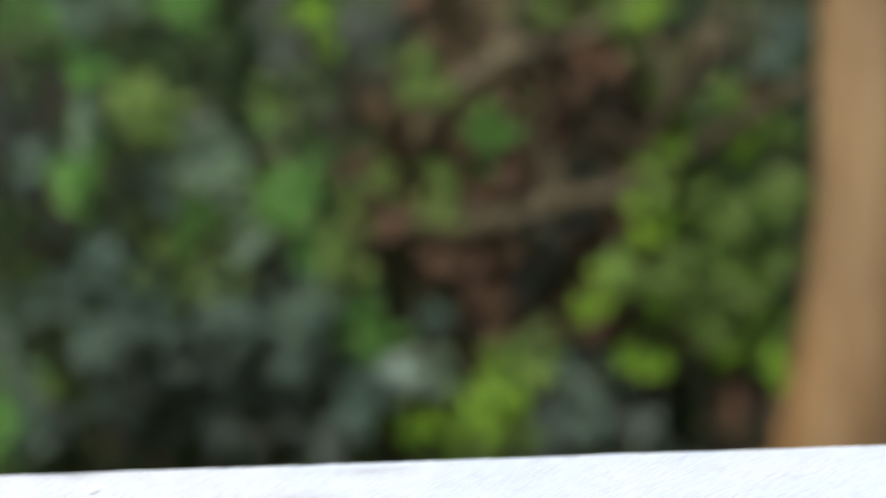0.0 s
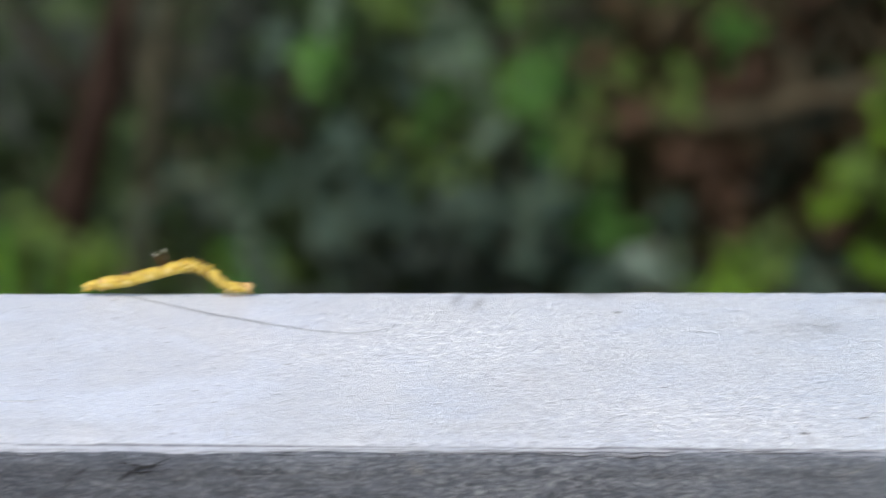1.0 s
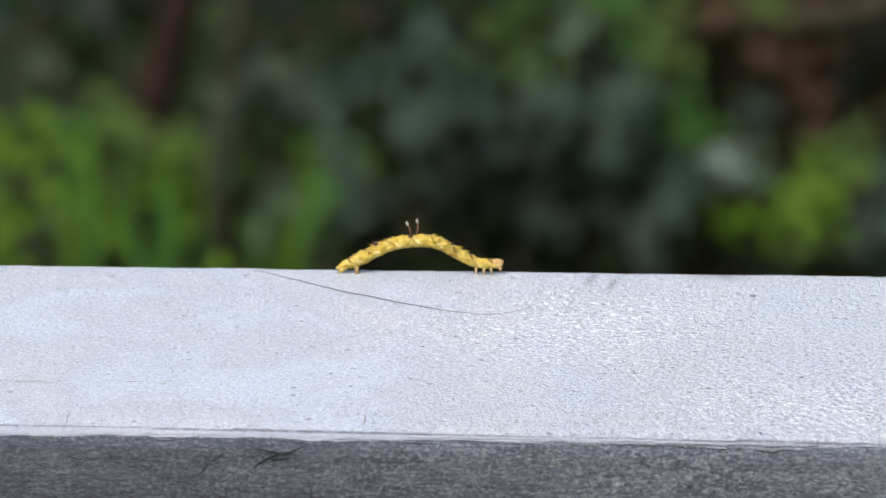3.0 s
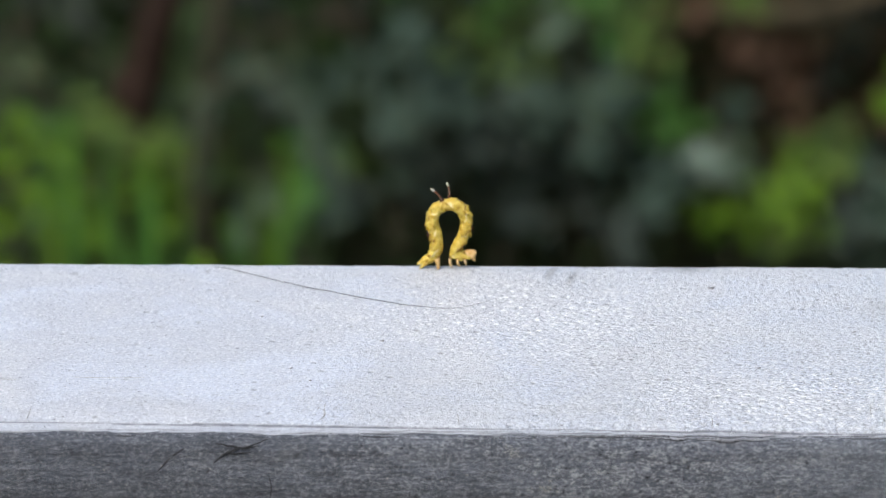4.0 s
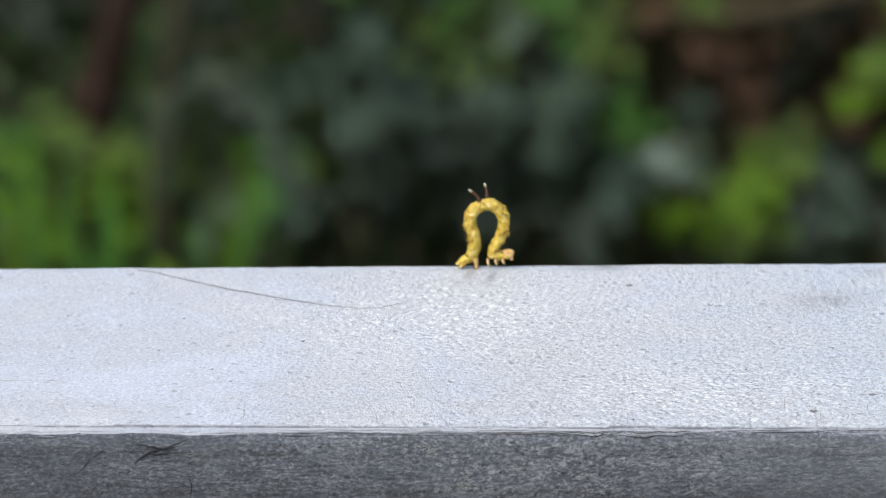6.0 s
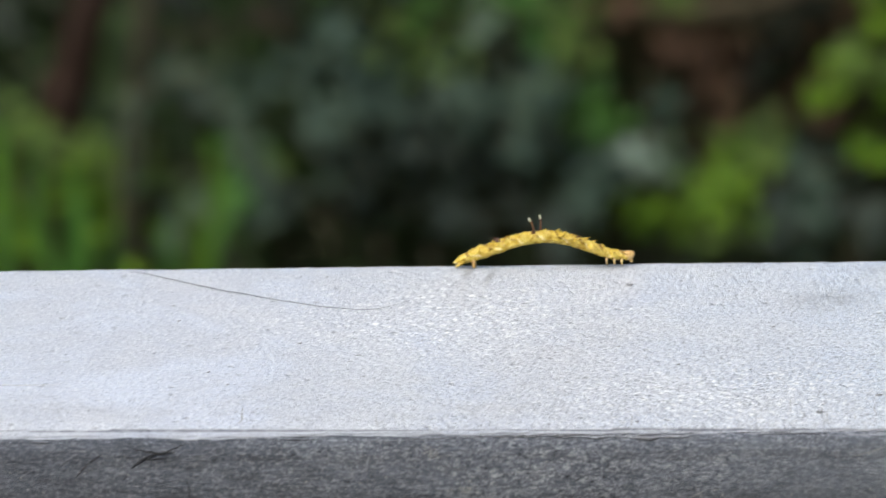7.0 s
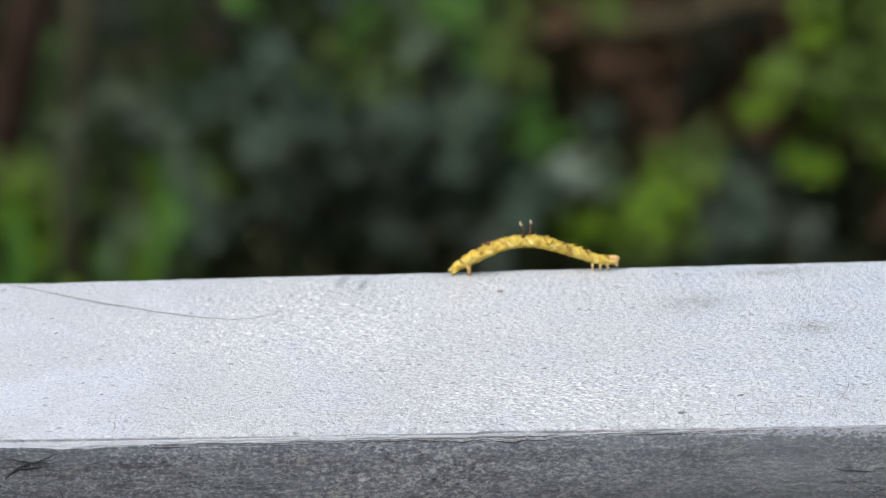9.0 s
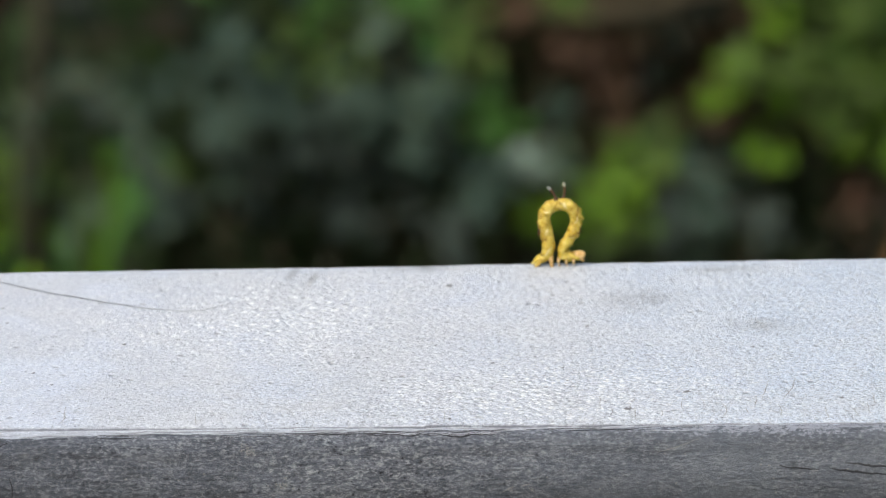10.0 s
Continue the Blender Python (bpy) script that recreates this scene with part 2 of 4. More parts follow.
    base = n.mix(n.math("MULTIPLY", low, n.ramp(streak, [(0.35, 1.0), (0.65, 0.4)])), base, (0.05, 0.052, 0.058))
    height = n.math("ADD", n.math("ADD", mottle, n.math("MULTIPLY", streak, 0.6)), n.math("ADD", n.math("MULTIPLY", fine, 0.5), chips))
    return n.done(base, n.bump(height, 0.9, 0.0007), n.ramp(mottle, [(0.3, 0.72), (0.7, 0.45)]))


def skin_material(name, light, mid, dark, marked=False):
    n = Nodes(name, 0.27, 0.0, 0.6)
    mm = n.coords((1000, 1000, 1000))
    if marked:
        at = n.tree.nodes.new("ShaderNodeAttribute")
        at.attribute_name = "rest"
        mm = at.outputs["Vector"]
    blot = n.noise(mm, 1.3, 4.0, 0.62, 0.8)
    base = n.ramp(blot, [(0.30, dark), (0.45, mid), (0.68, light)])
    if marked:
        # one oblique dark line and a pale field beside it to each true body segment, broken up by noise
        x, z = n.axis(mm, 0), n.axis(mm, 2)
        run = n.math("ADD", n.math("MULTIPLY", n.math("ADD", x, n.math("MULTIPLY", z, 1.3)), 1 / 2.55), n.math("MULTIPLY", n.noise(mm, 0.7, 3.0), 0.55))
        run = n.math("FRACT", run)
        upper = n.ramp(n.math("ADD", n.math("MULTIPLY", z, 0.6), 0.5), [(0.49, 0.0), (0.63, 1.0)])
        broken = n.ramp(n.noise(mm, 1.1, 3.0), [(0.38, 0.15), (0.52, 1.0)])
        line = n.ramp(run, [(0.0, 0.0), (0.06, 1.0), (0.14, 1.0), (0.21, 0.0)])
        pale = n.ramp(run, [(0.17, 0.0), (0.25, 0.9), (0.38, 0.0)])
        below = n.ramp(n.math("ADD", n.math("MULTIPLY", z, 0.6), 0.5), [(0.30, 0.0), (0.42, 1.0), (0.60, 1.0), (0.74, 0.0)])
        base = n.mix(n.math("MULTIPLY", n.math("MULTIPLY", pale, broken), below), base, (0.86, 0.73, 0.32))
        base = n.mix(n.math("MULTIPLY", n.math("MULTIPLY", n.math("MULTIPLY", line, upper), broken), 0.9), base, (0.19, 0.085, 0.011))
        base = n.mix(n.ramp(n.noise(mm, 2.8, 4.0, 0.65), [(0.30, 0.7), (0.39, 0.0)]), base, (0.27, 0.13, 0.016))
    n.bsdf.inputs["Subsurface Weight"].default_value = 0.15
    n.bsdf.inputs["Subsurface Radius"].default_value = (0.0006, 0.0004, 0.0001)
    n.bsdf.inputs["Subsurface Scale"].default_value = 1.0
    return n.done(base, n.bump(n.noise(mm, 2.6, 4.0, 0.62), 1.0, 0.00028))


def leaf_material(name, light, dark, rough=0.38, glow=0.3):
    """A leaf: colour varied leaf by leaf, veins and blotches, some light passing through."""
    n = Nodes(name, rough, 0.0, 0.2)
    g = n.tree.nodes.new("ShaderNodeNewGeometry")
    o = n.tree.nodes.new("ShaderNodeObjectInfo")
    pick = n.math("FRACT", n.math("ADD", g.outputs["Random Per Island"], o.outputs["Random"]))
    m = n.coords((1, 1, 1))
    base = n.mix(pick, dark, light)
    base = n.mix(n.ramp(n.noise(m, 90.0, 4.0), [(0.45, 0.0), (0.75, 0.35)]), base, tuple(0.6 * c for c in dark))
    normal = n.bump(n.noise(m, 160.0, 3.0), 0.3, 0.002)
    n.done(base, normal)
    tr = n.tree.nodes.new("ShaderNodeBsdfTranslucent")
    n.link(base, tr.inputs["Color"])
    mx = n.tree.nodes.new("ShaderNodeMixShader")
    mx.inputs[0].default_value = glow
    n.link(n.bsdf.outputs[0], mx.inputs[1])
    n.link(tr.outputs[0], mx.inputs[2])
    n.link(mx.outputs[0], n.tree.nodes["Material Output"].inputs["Surface"])
    return n.mat


def bark_material(name, light, dark, grain=(60, 60, 12), lit_streak=None):
    n = Nodes(name, 0.8, 0.0, 0.12)
    v = n.coords(grain)
    a = n.noise(v, 1.0, 6.0, 0.6, 0.6)
    base = n.ramp(a, [(0.3, dark), (0.7, light)])
    base = n.mix(n.ramp(n.noise(n.coords(), 14.0, 3.0), [(0.4, 0.0), (0.7, 0.5)]), base, tuple(0.7 * c for c in dark))
    if lit_streak:
        # long pale streaks up the stem, painting in its lit side
        base = n.mix(n.ramp(n.noise(n.coords((26, 26, 1.6)), 1.0, 3.0, 0.5, 0.3), [(0.46, 0.0), (0.66, 0.65)]), base, lit_streak)
    return n.done(base, n.bump(a, 0.5, 0.004))


def ground_material():
    n = Nodes("leaf_litter_soil", 0.9, 0.0, 0.2)
    v = n.coords()
    base = n.ramp(n.noise(v, 22.0, 8.0, 0.7), [(0.3, (0.030, 0.022, 0.015)), (0.55, (0.075, 0.05, 0.032)), (0.75, (0.12, 0.085, 0.05))])
    base = n.mix(n.ramp(n.noise(v, 1.3, 4.0), [(0.45, 0.0), (0.65, 0.6)]), base, (0.035, 0.06, 0.016))
    return n.done(base, n.bump(n.noise(v, 30.0, 8.0, 0.7), 0.8, 0.02))


RAIL_TOP, RAIL_SIDE = rail_top_material(), rail_side_material()
SKIN = skin_material("yellow_skin", (0.75, 0.57, 0.115), (0.58, 0.395, 0.040), (0.31, 0.165, 0.014), True)
FACE = skin_material("peach_skin", (0.78, 0.54, 0.24), (0.66, 0.40, 0.13), (0.46, 0.23, 0.06))
LEG = skin_material("pale_leg_skin", (0.80, 0.60, 0.32), (0.68, 0.45, 0.18), (0.50, 0.28, 0.08))
HORN = skin_material("brown_filament_skin", (0.18, 0.08, 0.03), (0.10, 0.04, 0.015), (0.05, 0.02, 0.01))
TIP = skin_material("white_tip_skin", (0.72, 0.72, 0.56), (0.60, 0.58, 0.40), (0.42, 0.38, 0.24))
CRUMB = bark_material("grey_dirt", (0.33, 0.33, 0.335), (0.20, 0.20, 0.205), (2000, 2000, 2000))
DIRT = bark_material("dark_dirt", (0.085, 0.085, 0.09), (0.05, 0.05, 0.054), (2000, 2000, 2000))
FIBRE = bark_material("grey_fibre", (0.20, 0.205, 0.22), (0.13, 0.133, 0.145), (2000, 2000, 2000))
FLAKE = bark_material("pale_flake", (0.55, 0.54, 0.52), (0.33, 0.325, 0.31), (2000, 2000, 2000))
LEAVES = {
    "P": leaf_material("pale_grey_green_leaf", (0.140, 0.200, 0.132), (0.093, 0.145, 0.089), 0.45, 0.25),
    "W": leaf_material("whitish_green_leaf", (0.176, 0.232, 0.184), (0.128, 0.176, 0.136), 0.45, 0.2),
    "A": leaf_material("blue_green_leaf", (0.068, 0.109, 0.078), (0.045, 0.076, 0.055), 0.45, 0.25),
    "G": leaf_material("fresh_green_leaf", (0.105, 0.240, 0.045), (0.060, 0.160, 0.028), 0.45, 0.35),
    "O": leaf_material("olive_green_leaf", (0.108, 0.178, 0.028), (0.066, 0.108, 0.022), 0.5, 0.3),
    "B": leaf_material("bright_yellow_green_leaf", (0.168, 0.300, 0.015), (0.100, 0.205, 0.011), 0.5, 0.4),
    "D": leaf_material("brown_dead_leaf", (0.118, 0.066, 0.038), (0.065, 0.038, 0.025), 0.75, 0.15),
    # K and M carry the shade of the hollows in their leaf colour
    "K": leaf_material("painted_shade_leaf", (0.046, 0.058, 0.043), (0.030, 0.041, 0.030), 0.5, 0.2),
    "M": leaf_material("painted_dim_leaf", (0.058, 0.078, 0.062), (0.038, 0.054, 0.043), 0.5, 0.25),
    "R": leaf_material("rust_red_leaf", (0.286, 0.072, 0.033), (0.169, 0.050, 0.022), 0.6, 0.2),
}
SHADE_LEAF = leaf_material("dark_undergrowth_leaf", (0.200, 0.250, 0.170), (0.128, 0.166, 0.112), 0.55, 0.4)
MID_LEAF = leaf_material("green_undergrowth_leaf", (0.101, 0.143, 0.059), (0.058, 0.090, 0.043), 0.55, 0.4)
DRY_LEAF = leaf_material("dried_brown_leaf", (0.170, 0.115, 0.062), (0.082, 0.058, 0.034), 0.7, 0.2)
# also the darker leaf that paints deep shade into part of the thicket
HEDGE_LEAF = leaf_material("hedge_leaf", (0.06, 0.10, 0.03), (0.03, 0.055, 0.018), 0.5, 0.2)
TWIG_BARK = bark_material("greenish_twig_bark", (0.07, 0.07, 0.035), (0.03, 0.034, 0.018))
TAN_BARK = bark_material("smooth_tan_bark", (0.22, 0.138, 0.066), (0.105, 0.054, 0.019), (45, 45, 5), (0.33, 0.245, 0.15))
RED_BARK = bark_material("reddish_brown_bark", (0.034, 0.019, 0.013), (0.018, 0.011, 0.008))
GREY_BARK = bark_material("grey_olive_bark", (0.080, 0.074, 0.045), (0.040, 0.039, 0.024))
PALE_BARK = bark_material("pale_dead_bark", (0.105, 0.088, 0.055), (0.055, 0.044, 0.026))
GROUND = ground_material()


# ------------------------------------------------------------ building helpers
def mesh_of(name, bm, mats, smooth=True):
    me = bpy.data.meshes.new(name)
    bm.normal_update()
    bm.to_mesh(me)
    bm.free()
    for m in mats if isinstance(mats, (list, tuple)) else [mats]:
        me.materials.append(m)
    if smooth:
        me.shade_smooth()
    return me


def part(name, bm, material, parent=None, label="", smooth=True):
    """Links a bmesh as one mesh object under a thing or under a part."""
    ob = new(name, mesh_of(name, bm, material, smooth) if isinstance(bm, bmesh.types.BMesh) else bm)
    if parent is not None:
        ob.parent = parent
    return tagged(ob, label=label)


def tube(bm, points, radii, sides=10, cap=True, mat=0):
    """A tapering round limb through points."""
    points = [Vector(p) for p in points]
    rings, side = [], None
    for i, p in enumerate(points):
        d = (points[min(i + 1, len(points) - 1)] - points[max(i - 1, 0)]).normalized()
        if side is None:
            side = d.orthogonal().normalized()
        side = (side - d * side.dot(d)).normalized()
        up = d.cross(side)
        r = radii[i] if isinstance(radii, (list, tuple)) else radii
        rings.append([bm.verts.new(p + (side * math.cos(a) + up * math.sin(a)) * r)
                      for a in (2 * math.pi * k / sides for k in range(sides))])
    for a, b in zip(rings, rings[1:]):
        for k in range(sides):
            bm.faces.new((a[k], a[(k + 1) % sides], b[(k + 1) % sides], b[k])).material_index = mat
    if cap:
        bm.faces.new(rings[0][::-1]).material_index = mat
        bm.faces.new(rings[-1]).material_index = mat


def glide(points, n):
    """Points along a smooth curve through the given ones."""
    pts = [Vector(p) for p in points]
    pts = [2 * pts[0] - pts[1], *pts, 2 * pts[-1] - pts[-2]]
    out = []
    for i in range(1, len(pts) - 2):
        a, b, c, d = pts[i - 1:i + 3]
        for k in range(n):
            u = k / n
            out.append(0.5 * (2 * b + (c - a) * u + (2 * a - 5 * b + 4 * c - d) * u * u + (3 * b - a - 3 * c + d) * u ** 3))
    return out + [pts[-2]]


# ------------------------------------------------------------ the ground
def build_ground():
    bm = bmesh.new()
    xs = sorted({-400, -120, -40, -15, *[i * 0.5 for i in range(-16, 17)], 15, 40, 120, 400})
    grid = [[bm.verts.new((x, y, 0.05 * noise.noise((x * 0.7, y * 0.7, 3.0)) if abs(x) < 9 and abs(y) < 9 else 0.0)) for x in xs] for y in xs]
    for a, b in zip(grid, grid[1:]):
        for k in range(len(xs) - 1):
            bm.faces.new((a[k], a[k + 1], b[k + 1], b[k]))
    tagged(part("ground", bm, GROUND), "dark forest soil with leaf litter and moss", "ground", kind="structure")


build_ground()

# ------------------------------------------------------------ the railing
RAIL_W, RAIL_Z, RAIL_H = 0.0573, 1.0, 0.060


def side_swell(d):
    """How far the dark side stands out at d below the rounded corner: it bulges, then turns under."""
    d = min(d, 0.014)
    return 0.0010 * (1 - (1 - min(d, 0.004) / 0.004) ** 2) - 34.0 * max(0.0, d - 0.004) ** 2


def rail_profile():
    """The section from the foot of the back face over the top to the foot of the front: (y, z, is_top)."""
    b, r = 0.0010, 0.0011
    out = [(b, -RAIL_H, 0), (b, -0.03, 0), (b, -0.004, 0)]
    out += [(b - r + r * math.cos(a), -r + r * math.sin(a), 1) for a in (radians(d) for d in range(0, 91, 18))]
    steps = 46
    out += [(b - r - (0.0553 + b - r) * k / steps, 0.0, 1) for k in range(1, steps + 1)]
    r = 0.0020
    out += [(-0.0553 - r * math.sin(a), -r + r * math.cos(a), 0) for a in (radians(d) for d in range(8, 91, 9))]
    out += [(-RAIL_W - side_swell(0.0004 * k), -0.002 - 0.0004 * k, 0) for k in range(1, 36)]
    return out + [(-RAIL_W - side_swell(0.014), -0.03, 0), (-RAIL_W - side_swell(0.014), -RAIL_H, 0)]


def build_rail():
    rail = tagged(new("handrail"), "weathered grey painted metal handrail with a dark dirty side", "railing")
    rail.location = (0, 0, RAIL_Z)
    bm = bmesh.new()
    xs = [-1.2, -0.8, -0.4, -0.2] + [i * 0.0005 for i in range(-260, 261)] + [0.2, 0.4, 0.8, 1.2]
    prof, cols = rail_profile(), []
    for x in xs:
        col = []
        for y, z, top in prof:
            dy = dz = 0.0
            if z > -0.0135:
                dz = 0.00005 * noise.noise((x * 60, y * 60, 0.0))
                if -0.0005 <= y:
                    dz += 0.00006 * noise.noise((x * 170, 5.0, 0.0)) + 0.00005 * noise.noise((x * 700, 9.0, 0.0))
                if y < -0.0535 and z > -0.003:
                    wave = noise.noise((x * 260, 2.0, y * 300)) + 0.6 * noise.noise((x * 900, 4.0, y * 900))
                    dy, dz = dy + 0.00015 * wave, dz + 0.00015 * wave
                if abs(x) < 0.14 and abs(y + 0.05365 + 0.024 * x) < 0.0007:
                    dz -= 0.00022
            col.append(bm.verts.new((x, y + dy, z + dz)))
        cols.append(col)
    for a, b in zip(cols, cols[1:]):
        for k in range(len(prof) - 1):
            f = bm.faces.new((a[k], a[k + 1], b[k + 1], b[k]))
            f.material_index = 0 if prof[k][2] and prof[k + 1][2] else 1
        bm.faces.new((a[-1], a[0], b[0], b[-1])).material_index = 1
    bm.faces.new(cols[0])
    bm.faces.new(cols[-1][::-1])
    bmesh.ops.recalc_face_normals(bm, faces=bm.faces)
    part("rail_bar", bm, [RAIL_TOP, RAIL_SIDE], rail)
    for x in (-0.95, 0.95):
        bm = bmesh.new()
        bmesh.ops.create_cube(bm, size=1.0)
        bmesh.ops.scale(bm, vec=(0.05, 0.05, 1.0), verts=bm.verts)
        bmesh.ops.bevel(bm, geom=bm.edges[:], offset=0.004, segments=2, affect="EDGES")
        part("post", bm, RAIL_SIDE, rail, "dark weathered metal post").location = (x, -RAIL_W / 2, -0.5585)
    return rail


rail = build_rail()


def build_fibre():
    """A long thin fibre that lies curved on the rail."""
    bm = bmesh.new()
    pts = [(x / 1000, y / 1000, RAIL_Z + 0.00008) for x, y in ((-54, -1.0), (-52.0, -1.8), (-44.6, -7.1), (-38.3, -10.9), (-32.2, -13.9), (-27.4, -15.0), (-23.6, -12.4))]
    line = glide(pts, 14)
    line = [p + Vector((0, 0.00025 * noise.noise(p * 350) + 0.00014 * noise.noise(p * 900), 0)) for p in line]
    n = len(line)
    tube(bm, line, [0.000050 * (0.35 + 0.65 * math.sin(math.pi * min(1, (i + 4) / n))) for i in range(n)], 6)
    tagged(part("plant_fibre", bm, FIBRE), "long thin dark plant fibre curved across the rail", "fibre")


build_fibre()


def lump(bm, centre, size, up, rnd, mat=0):
    """A small uneven flattened crumb."""
    got = bmesh.ops.create_icosphere(bm, subdivisions=1, radius=1.0)
    turn = Vector(up).to_track_quat("Z", "Y").to_matrix() @ Matrix.Rotation(rnd.uniform(0, 6.28), 3, "Z")
    sx, sy, sz = size
    for v in got["verts"]:
        k = rnd.uniform(0.75, 1.2)
        v.co = Vector(centre) + turn @ Vector((v.co.x * sx * k, v.co.y * sy * k, v.co.z * sz))
    for f in {f for v in got["verts"] for f in v.link_faces}:
        f.material_index = mat


def build_crumbs():
    rnd = random.Random(5)
    for x, y, s in ((0, -7.3, 0.55), (18.5, -49.5, 0.62), (14.8, -22.2, 0.4), (-34.5, -25.9, 0.32), (-25.6, -13.9, 0.2), (-47.6, -18.0, 0.3), (24.7, -44.4, 0.55), (4.7, -34.1, 0.3), (-43.5, -35.0, 0.28),
                    (-48.5, -12.8, 0.25), (12.0, -36.0, 0.25), (-8.0, -30.0, 0.25), (40.5, -47.0, 0.35)):
        bm = bmesh.new()
        lump(bm, (0, 0, 0), (0.00055 * s, 0.0008 * s, 0.00010 * s), (0, 0, 1), rnd)
        lump(bm, (0.0004 * s, 0.0003 * s, 0), (0.0004 * s, 0.0005 * s, 0.0001), (0, 0, 1), rnd)
        ob = tagged(part("dirt_crumb", bm, CRUMB), "small dark crumb of dirt stuck on the rail", "dirt", "crumbs on the rail")
        ob.location = (x / 1000, y / 1000, RAIL_Z)
    bm = bmesh.new()
    for _ in range(130):
        s = rnd.uniform(0.05, 0.14) * (1 if rnd.random() < 0.9 else 1.8)
        lump(bm, (rnd.uniform(-0.11, 0.07), rnd.uniform(-0.054, -0.002), RAIL_Z), (0.001 * s, 0.0012 * s, 0.00004), (0, 0, 1), rnd)
    tagged(part("dust_specks", bm, CRUMB), "scattered fine dark dust specks on the rail top", "dust", kind="stuff")
    bm = bmesh.new()
    for _ in range(220):
        s = rnd.uniform(0.05, 0.2)
        d = 0.002 + 0.010 * rnd.random() ** 1.3
        lump(bm, (rnd.uniform(-0.11, 0.07), -RAIL_W - side_swell(d - 0.002), RAIL_Z - d), (0.0008 * s, 0.0006 * s, 0.00003), (0, -1, 0), rnd)
    for x, z, s in ((-16.5, -4.8, 0.9), (-20.3, -0.9, 0.7), (8.5, -5.4, 0.35), (6.5, -5.6, 0.3), (-19.6, -1.4, 0.5)):
        for _ in range(34):
            k = rnd.uniform(0.06, 0.26)
            lump(bm, (x / 1000 + rnd.gauss(0, 0.0007) * s, -RAIL_W - side_swell(-z / 1000 - 0.002 if z < -2 else 0), RAIL_Z + z / 1000 + rnd.gauss(0, 0.0005) * s), (0.0008 * s * k, 0.0006 * s * k, 0.00004), (0, -1, 0), rnd)
    tagged(part("pale_specks", bm, FLAKE), "tiny pale specks of lichen on the rail side", "lichen", kind="stuff")


build_crumbs()


def build_scratches():
    """Gouges and scratches on the dark side of the rail."""
    rows = (("dark", ((-55.3, -3.2), (-54.0, -1.9), (-52.6, -0.9)), 0.12), ("dark", ((-50.5, -3.4), (-49.4, -2.1), (-48.0, -1.2), (-46.2, -0.7), (-44.4, 0.1)), 0.13),
            ("dark", ((-49.6, -0.4), (-48.2, -0.6), (-46.8, -0.9), (-45.2, -0.6)), 0.12), ("dark", ((-48.9, -1.5), (-47.2, -1.4), (-46.0, -1.3)), 0.10),
            ("dark", ((-44.3, -3.5), (-44.0, -4.6), (-44.2, -6.4)), 0.06),
            ("dark", ((33.6, -3.4), (35.7, -3.7), (37.6, -3.9)), 0.10), ("dark", ((38.6, -3.7), (41.0, -4.1), (45.0, -4.5)), 0.12), ("dark", ((40.3, -3.2), (42.6, -3.5), (46.0, -3.8)), 0.11),
            ("pale", ((21.0, -2.1), (23.4, -1.4), (25.8, -0.5)), 0.04), ("pale", ((5.5, -5.6), (6.3, -5.3), (6.8, -5.1)), 0.06), ("pale", ((7.5, -5.0), (8.4, -4.8)), 0.05))
    for kind, pts, r in rows:
        bm = bmesh.new()
        line = glide([(x / 1000, 0, z / 1000) for x, z in pts], 8)
        n = len(line)
        tube(bm, [p + Vector((0, 0, 0.00012 * noise.noise(p * 1500))) for p in line],
             [r / 1000 * (0.25 + 0.75 * math.sin(math.pi * (i + 0.5) / n)) for i in range(n)], 6)
        for v in bm.verts:
            v.co.y *= 0.3
        ob = part("scratch", bm, DIRT if kind == "dark" else FLAKE, rail, "fine pale scratch" if kind == "pale" else "dark gouged scratch")
        for v in ob.data.vertices:
            v.co.y -= side_swell(max(0.0, -v.co.z - 0.002))
        ob.location = (0, -RAIL_W, 0)


build_scratches()


def corner_line(bm, x0, x1, turn, wave, phase, radius):
    """A wavy line along the front corner from x0 to x1 (mm), at turn degrees round it; wave grows towards x1."""
    n, line = int(8 + 3.2 * (x1 - x0)), []
    for i in range(n):
        x = x0 + (x1 - x0) * i / (n - 1)
        k = wave * (0.35 + 0.65 * i / n)
        a = radians(turn + k * (noise.noise((x * 0.42, phase, 0)) + 0.45 * noise.noise((x * 1.3, phase, 3))))
        line.append((x / 1000, -0.0553 - 0.00198 * math.sin(a), -0.0020 + 0.00198 * math.cos(a) if a > 0 else -0.00002))
    tube(bm, line, [radius * math.sin(math.pi * (i + 0.6) / (n + 0.2)) ** 0.5 * (0.8 + 0.3 * noise.noise((i * 0.4, phase, 8))) for i in range(n)], 6)


